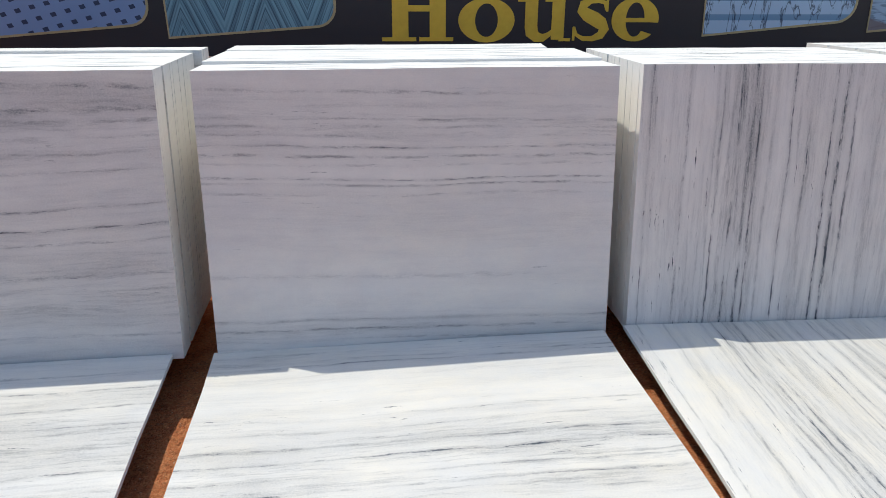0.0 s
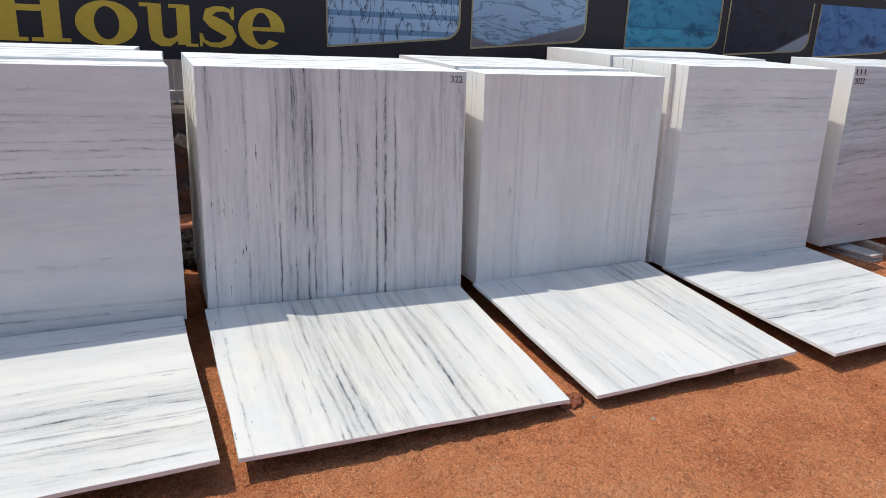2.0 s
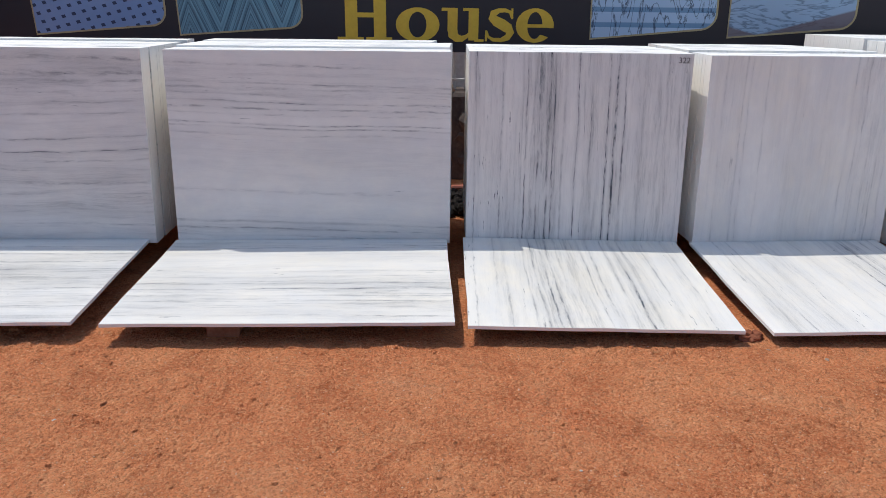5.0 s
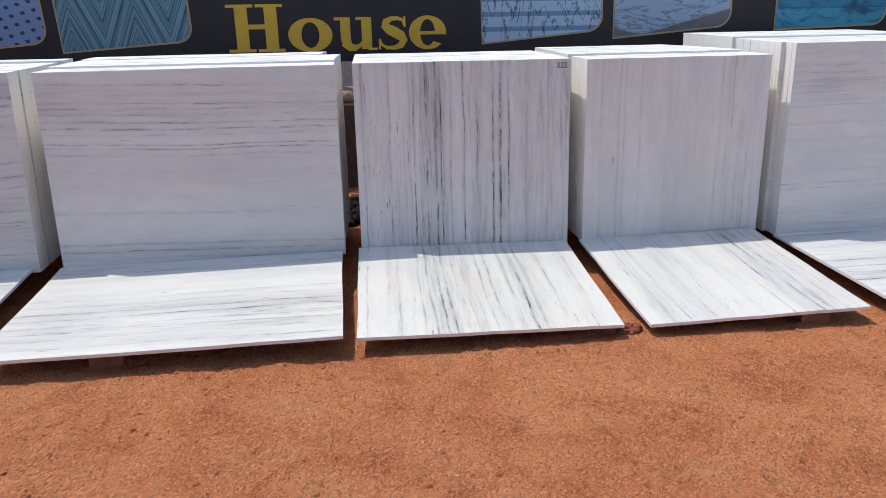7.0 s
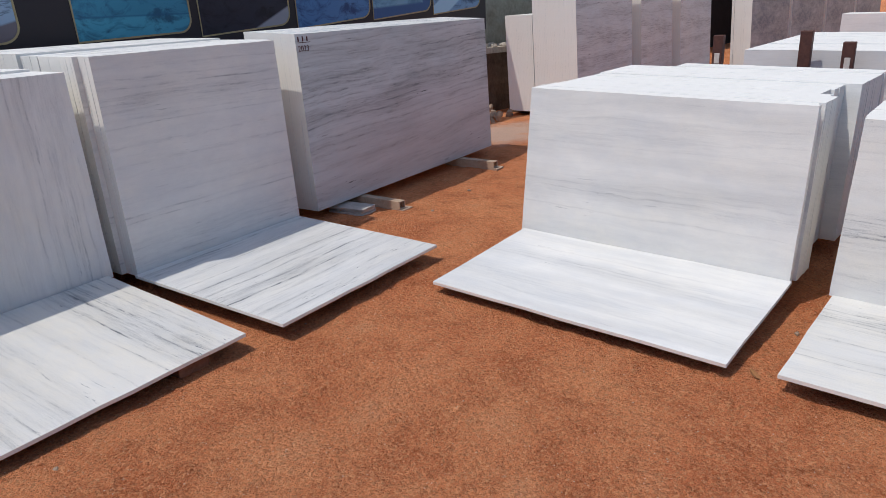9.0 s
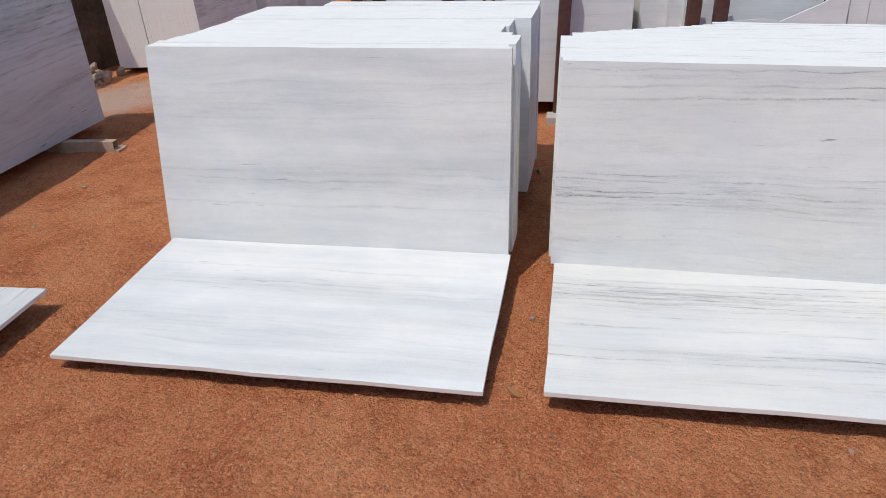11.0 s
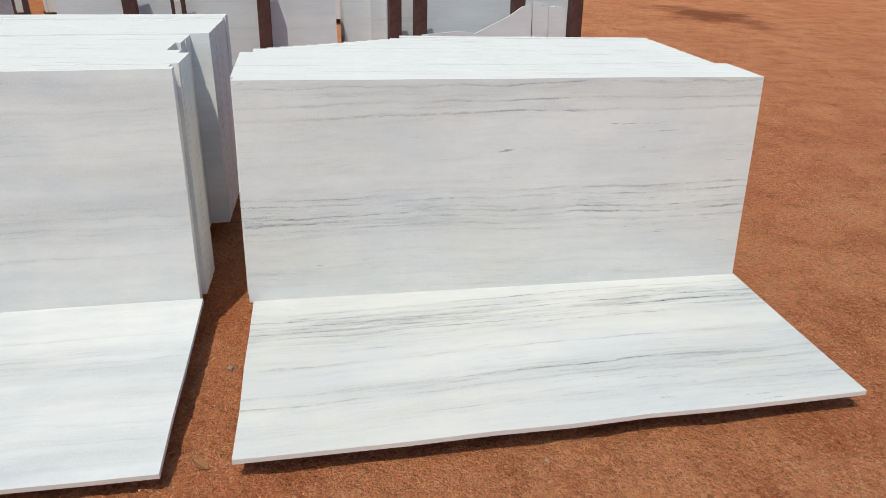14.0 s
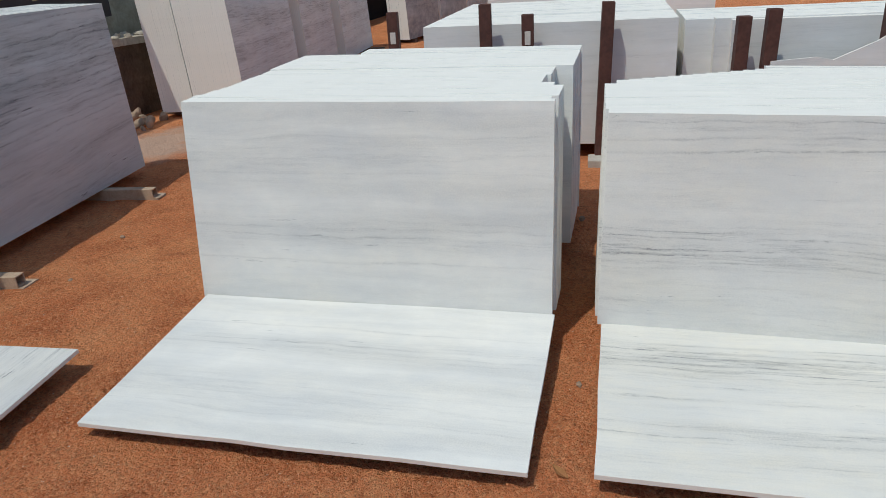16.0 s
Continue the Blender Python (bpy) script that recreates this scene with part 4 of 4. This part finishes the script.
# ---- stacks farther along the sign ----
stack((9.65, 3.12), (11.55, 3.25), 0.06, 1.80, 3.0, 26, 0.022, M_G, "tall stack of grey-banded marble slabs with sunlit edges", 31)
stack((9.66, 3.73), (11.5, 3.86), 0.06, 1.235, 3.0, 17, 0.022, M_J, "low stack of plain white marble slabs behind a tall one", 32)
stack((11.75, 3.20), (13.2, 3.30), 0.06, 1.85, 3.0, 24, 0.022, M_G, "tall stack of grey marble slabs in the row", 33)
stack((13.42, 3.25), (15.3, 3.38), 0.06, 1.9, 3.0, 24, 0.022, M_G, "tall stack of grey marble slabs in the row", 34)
for x in (9.85, 11.2, 11.95, 12.9, 13.7, 14.9):
    block("batten", (x, 3.08, -0.01), (x + 0.09, 4.25, 0.06), DARKWOOD, "dark wooden batten under the slabs", "batten", "battens under the stacks", 3, 0.006)
rubble(8.75, 9.6, 3.9, 4.5, 0.12, 43, PALE_ROCK, "scatter of broken stone on the earth", 0.04, 0.10, 16)

# ---- stacks between steel posts behind the sunlit ones ----
stack((7.98, 0.79), (7.93, -1.005), 0.10, 0.968, 2.0, 74, 0.028, M_J, "long stack of plain grey marble slabs between steel posts", 51, taper_l=0.0, drop=-0.02)
stack((7.98, -1.36), (7.925, -2.74), 0.08, 0.93, 2.0, 40, 0.028, M_J, "stack of plain white marble slabs behind steel posts", 52, steps=((2, 5, 0.1, 0, 0.01), (6, 39, 0.29, 0, 0.0)))
for y in (0.5, -0.7, -1.7, -2.5):
    block("batten", (7.86, y - 0.05, -0.01), (9.9, y + 0.05, 0.10 if y > -1 else 0.08), DARKWOOD, "dark wooden batten under the slabs", "batten", "battens under the stacks", 0, 0.006)


def steel_post(x, y, top, lean=0.0, w=0.084):
    bm = bmesh.new()
    o, i = w / 2, w / 2 - 0.006
    r = []
    for z, q in ((0, o), (top, o), (top, i), (0.0, i)):
        r.append([bm.verts.new((sx * q, sy * q, z)) for sx, sy in ((-1, -1), (1, -1), (1, 1), (-1, 1))])
    for a in range(3):
        for k in range(4):
            n = (k + 1) % 4
            bm.faces.new((r[a][k], r[a][n], r[a + 1][n], r[a + 1][k]))
    bmesh.ops.recalc_face_normals(bm, faces=bm.faces[:])
    bmesh.ops.bevel(bm, geom=bm.edges[:], offset=0.003, segments=1, affect="EDGES")
    ob = new("steel_post", mesh_of(bm, "steel_post", RUST))
    ob.matrix_basis = pose(x, y, -0.02, lean, 0, 3)
    return tagged(ob, "rusty brown hollow steel post beside a stack", "post", "steel posts")


for x, y, top, ln in ((7.86, 0.305, 1.14, 0), (7.86, 0.01, 1.06, 0), (7.85, -0.505, 1.12, 1.5), (7.84, -1.385, 0.99, 1), (7.82, -1.56, 1.03, 1), (7.80, -2.27, 1.05, 0), (7.80, -2.70, 0.92, 0)):
    post = steel_post(x, y, top, ln)
    if y == 0.01:
        part("tag", box(bmesh.new(), (-0.045, -0.020, 0.86), (-0.032, 0.020, 0.95), 0.002), WHITE_PAINT, post, "small white tag")
tall = steel_post(8.4, 1.12, 1.08, 0)
part("tag", box(bmesh.new(), (-0.045, -0.022, 0.84), (-0.032, 0.022, 0.93), 0.002), WHITE_PAINT, tall, "small white tag")
block("paving_block", (7.66, -0.60, -0.01), (7.84, -0.42, 0.05), OFFCUT, "pale stone block at the foot of a post", "block")

# a broken slab leaning on the posts
rng = random.Random(9)
bm = bmesh.new()
pts = [(0, 0), (0.83, 0), (0.82, 0.875), (0.76, 0.865), (0.66, 0.80), (0.55, 0.75), (0.42, 0.69), (0.32, 0.71), (0.05, 0.69)]
fr = [bm.verts.new((x, 0, z)) for x, z in pts]
bk = [bm.verts.new((x, 0.02, z)) for x, z in pts]
bm.faces.new(fr)
bm.faces.new(bk[::-1])
for k in range(len(pts)):
    n = (k + 1) % len(pts)
    bm.faces.new((fr[n], fr[k], bk[k], bk[n])).material_index = 1
bmesh.ops.recalc_face_normals(bm, faces=bm.faces[:])
broken = new("broken_slab", mesh_of(bm, "broken_slab", M_J, EDGE))
broken.matrix_basis = pose(7.70, -1.52, 0.0, -3, 0, -92)
tagged(broken, "broken white marble slab leaning on a steel post", "stone slab")
for y0, wide, tall_, rz in ((-2.37, 0.11, 0.89, -94), (-2.495, 0.13, 0.86, -90)):
    piece = new("offcut_slab", mesh_of(slab_bm(wide, tall_, 0.02, rng, 0.006, (0.05, 0.04)), "offcut_slab", M_J, EDGE))
    piece.matrix_basis = pose(7.715, y0, 0.0, -4, 0, rz)
    tagged(piece, "narrow white marble offcut leaning upright by a broken slab", "stone offcut", "offcuts by the posts")

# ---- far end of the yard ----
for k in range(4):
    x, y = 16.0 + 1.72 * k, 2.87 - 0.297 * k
    stack((x, y), (x + 1.58, y - 0.273), 0.06, 1.95 - 0.05 * k, 3.0, 16, 0.024, M_M, "tall stack of marble slabs with shade in their dark colour", 61 + k)
    for d in (0.2, 1.2):
        block("batten", (x + d, y - d * 0.17 - 0.05, -0.01), (x + d + 0.1, y - d * 0.17 + 0.5, 0.06), DARKWOOD, "dark wooden batten under the slabs", "batten", "battens under the stacks", -10, 0.006)
stack((14.2, 1.15), (14.1, -2.2), 0.08, 1.02, 3.0, 20, 0.028, M_J, "long stack of white marble slabs at the end of the yard", 65)
for y in (0.7, -1.7):
    block("batten", (14.1, y - 0.05, -0.01), (14.8, y + 0.05, 0.08), DARKWOOD, "dark wooden batten under the slabs", "batten", "battens under the stacks", 0, 0.006)
# unseen pale wall added to bounce sunlight onto the shaded slab faces
block("bounce_wall_south", (-9.0, -8.3, -0.02), (4.0, -8.0, 2.2), WHITE_PAINT, "unseen pale wall added to bounce light", "wall")["kind"] = "structure"
# unseen dark wall added on the west to cut low sky light
block("added_wall_west", (-9.3, -8.3, -0.02), (-9.0, 5.8, 3.0), SHADE_WALL, "dark wall added for shade", "wall")["kind"] = "structure"
# near-black backdrops added in place of the shaded dark beyond the stacks
block("dark_backdrop_far", (24.0, 2.2, -0.02), (24.3, 16.0, 3.6), SHADE_WALL, "dark wall added for shade", "wall")["kind"] = "structure"
block("dark_backdrop_end", (9.55, 5.35, -0.02), (23.9, 5.6, 2.4), SHADE_WALL, "dark backdrop added for the shade past the sign", "wall")["kind"] = "structure"

# ---- small things ----
def dry_leaf(x, y, rz):
    bm = bmesh.new()
    rows = []
    for k in range(7):
        f = k / 6
        w = 0.013 * math.sin(math.pi * min(0.98, f + 0.02)) + 0.0008
        z = 0.006 + 0.012 * f * f
        rows.append([bm.verts.new((s * w, f * 0.06, z + abs(s) * 0.006)) for s in (-1, 0, 1)])
    for a, c in zip(rows, rows[1:]):
        for k in range(2):
            bm.faces.new((a[k], a[k + 1], c[k + 1], c[k]))
    ob = new("dry_leaf", mesh_of(bm, "dry_leaf", LEAF))
    sol = ob.modifiers.new("thickness", "SOLIDIFY")
    sol.thickness = 0.0008
    ob.matrix_basis = pose(x, y, 0.0, 0, 0, rz)
    return tagged(ob, "curled dry brown leaf on the earth", "leaf")


dry_leaf(4.40, -0.375, -40)
rng = random.Random(77)
rag = tagged(new("rag", mesh_of(lump(rng, 0.05, 0.25, 3), "rag", ROPE)), "crumpled brown rag on the earth between two slabs", "rag")
rag.matrix_basis = pose(2.262, 1.58, 0.012, 0, 0, 20)
for x, y, r in ((2.52, 1.38, .011), (2.30, 1.46, .010), (4.9, -0.40, 0.012), (5.6, 2.2, .013), (6.2, 2.3, .016), (4.25, -1.3, .009), (6.6, -0.39, .02)):
    st = tagged(new("stone", mesh_of(lump(rng, r, 0.25, 2), "stone", PALE_ROCK)), "small pale stone lying on the earth", "stone", "loose stones")
    st.matrix_basis = pose(x, y, r * 0.35)
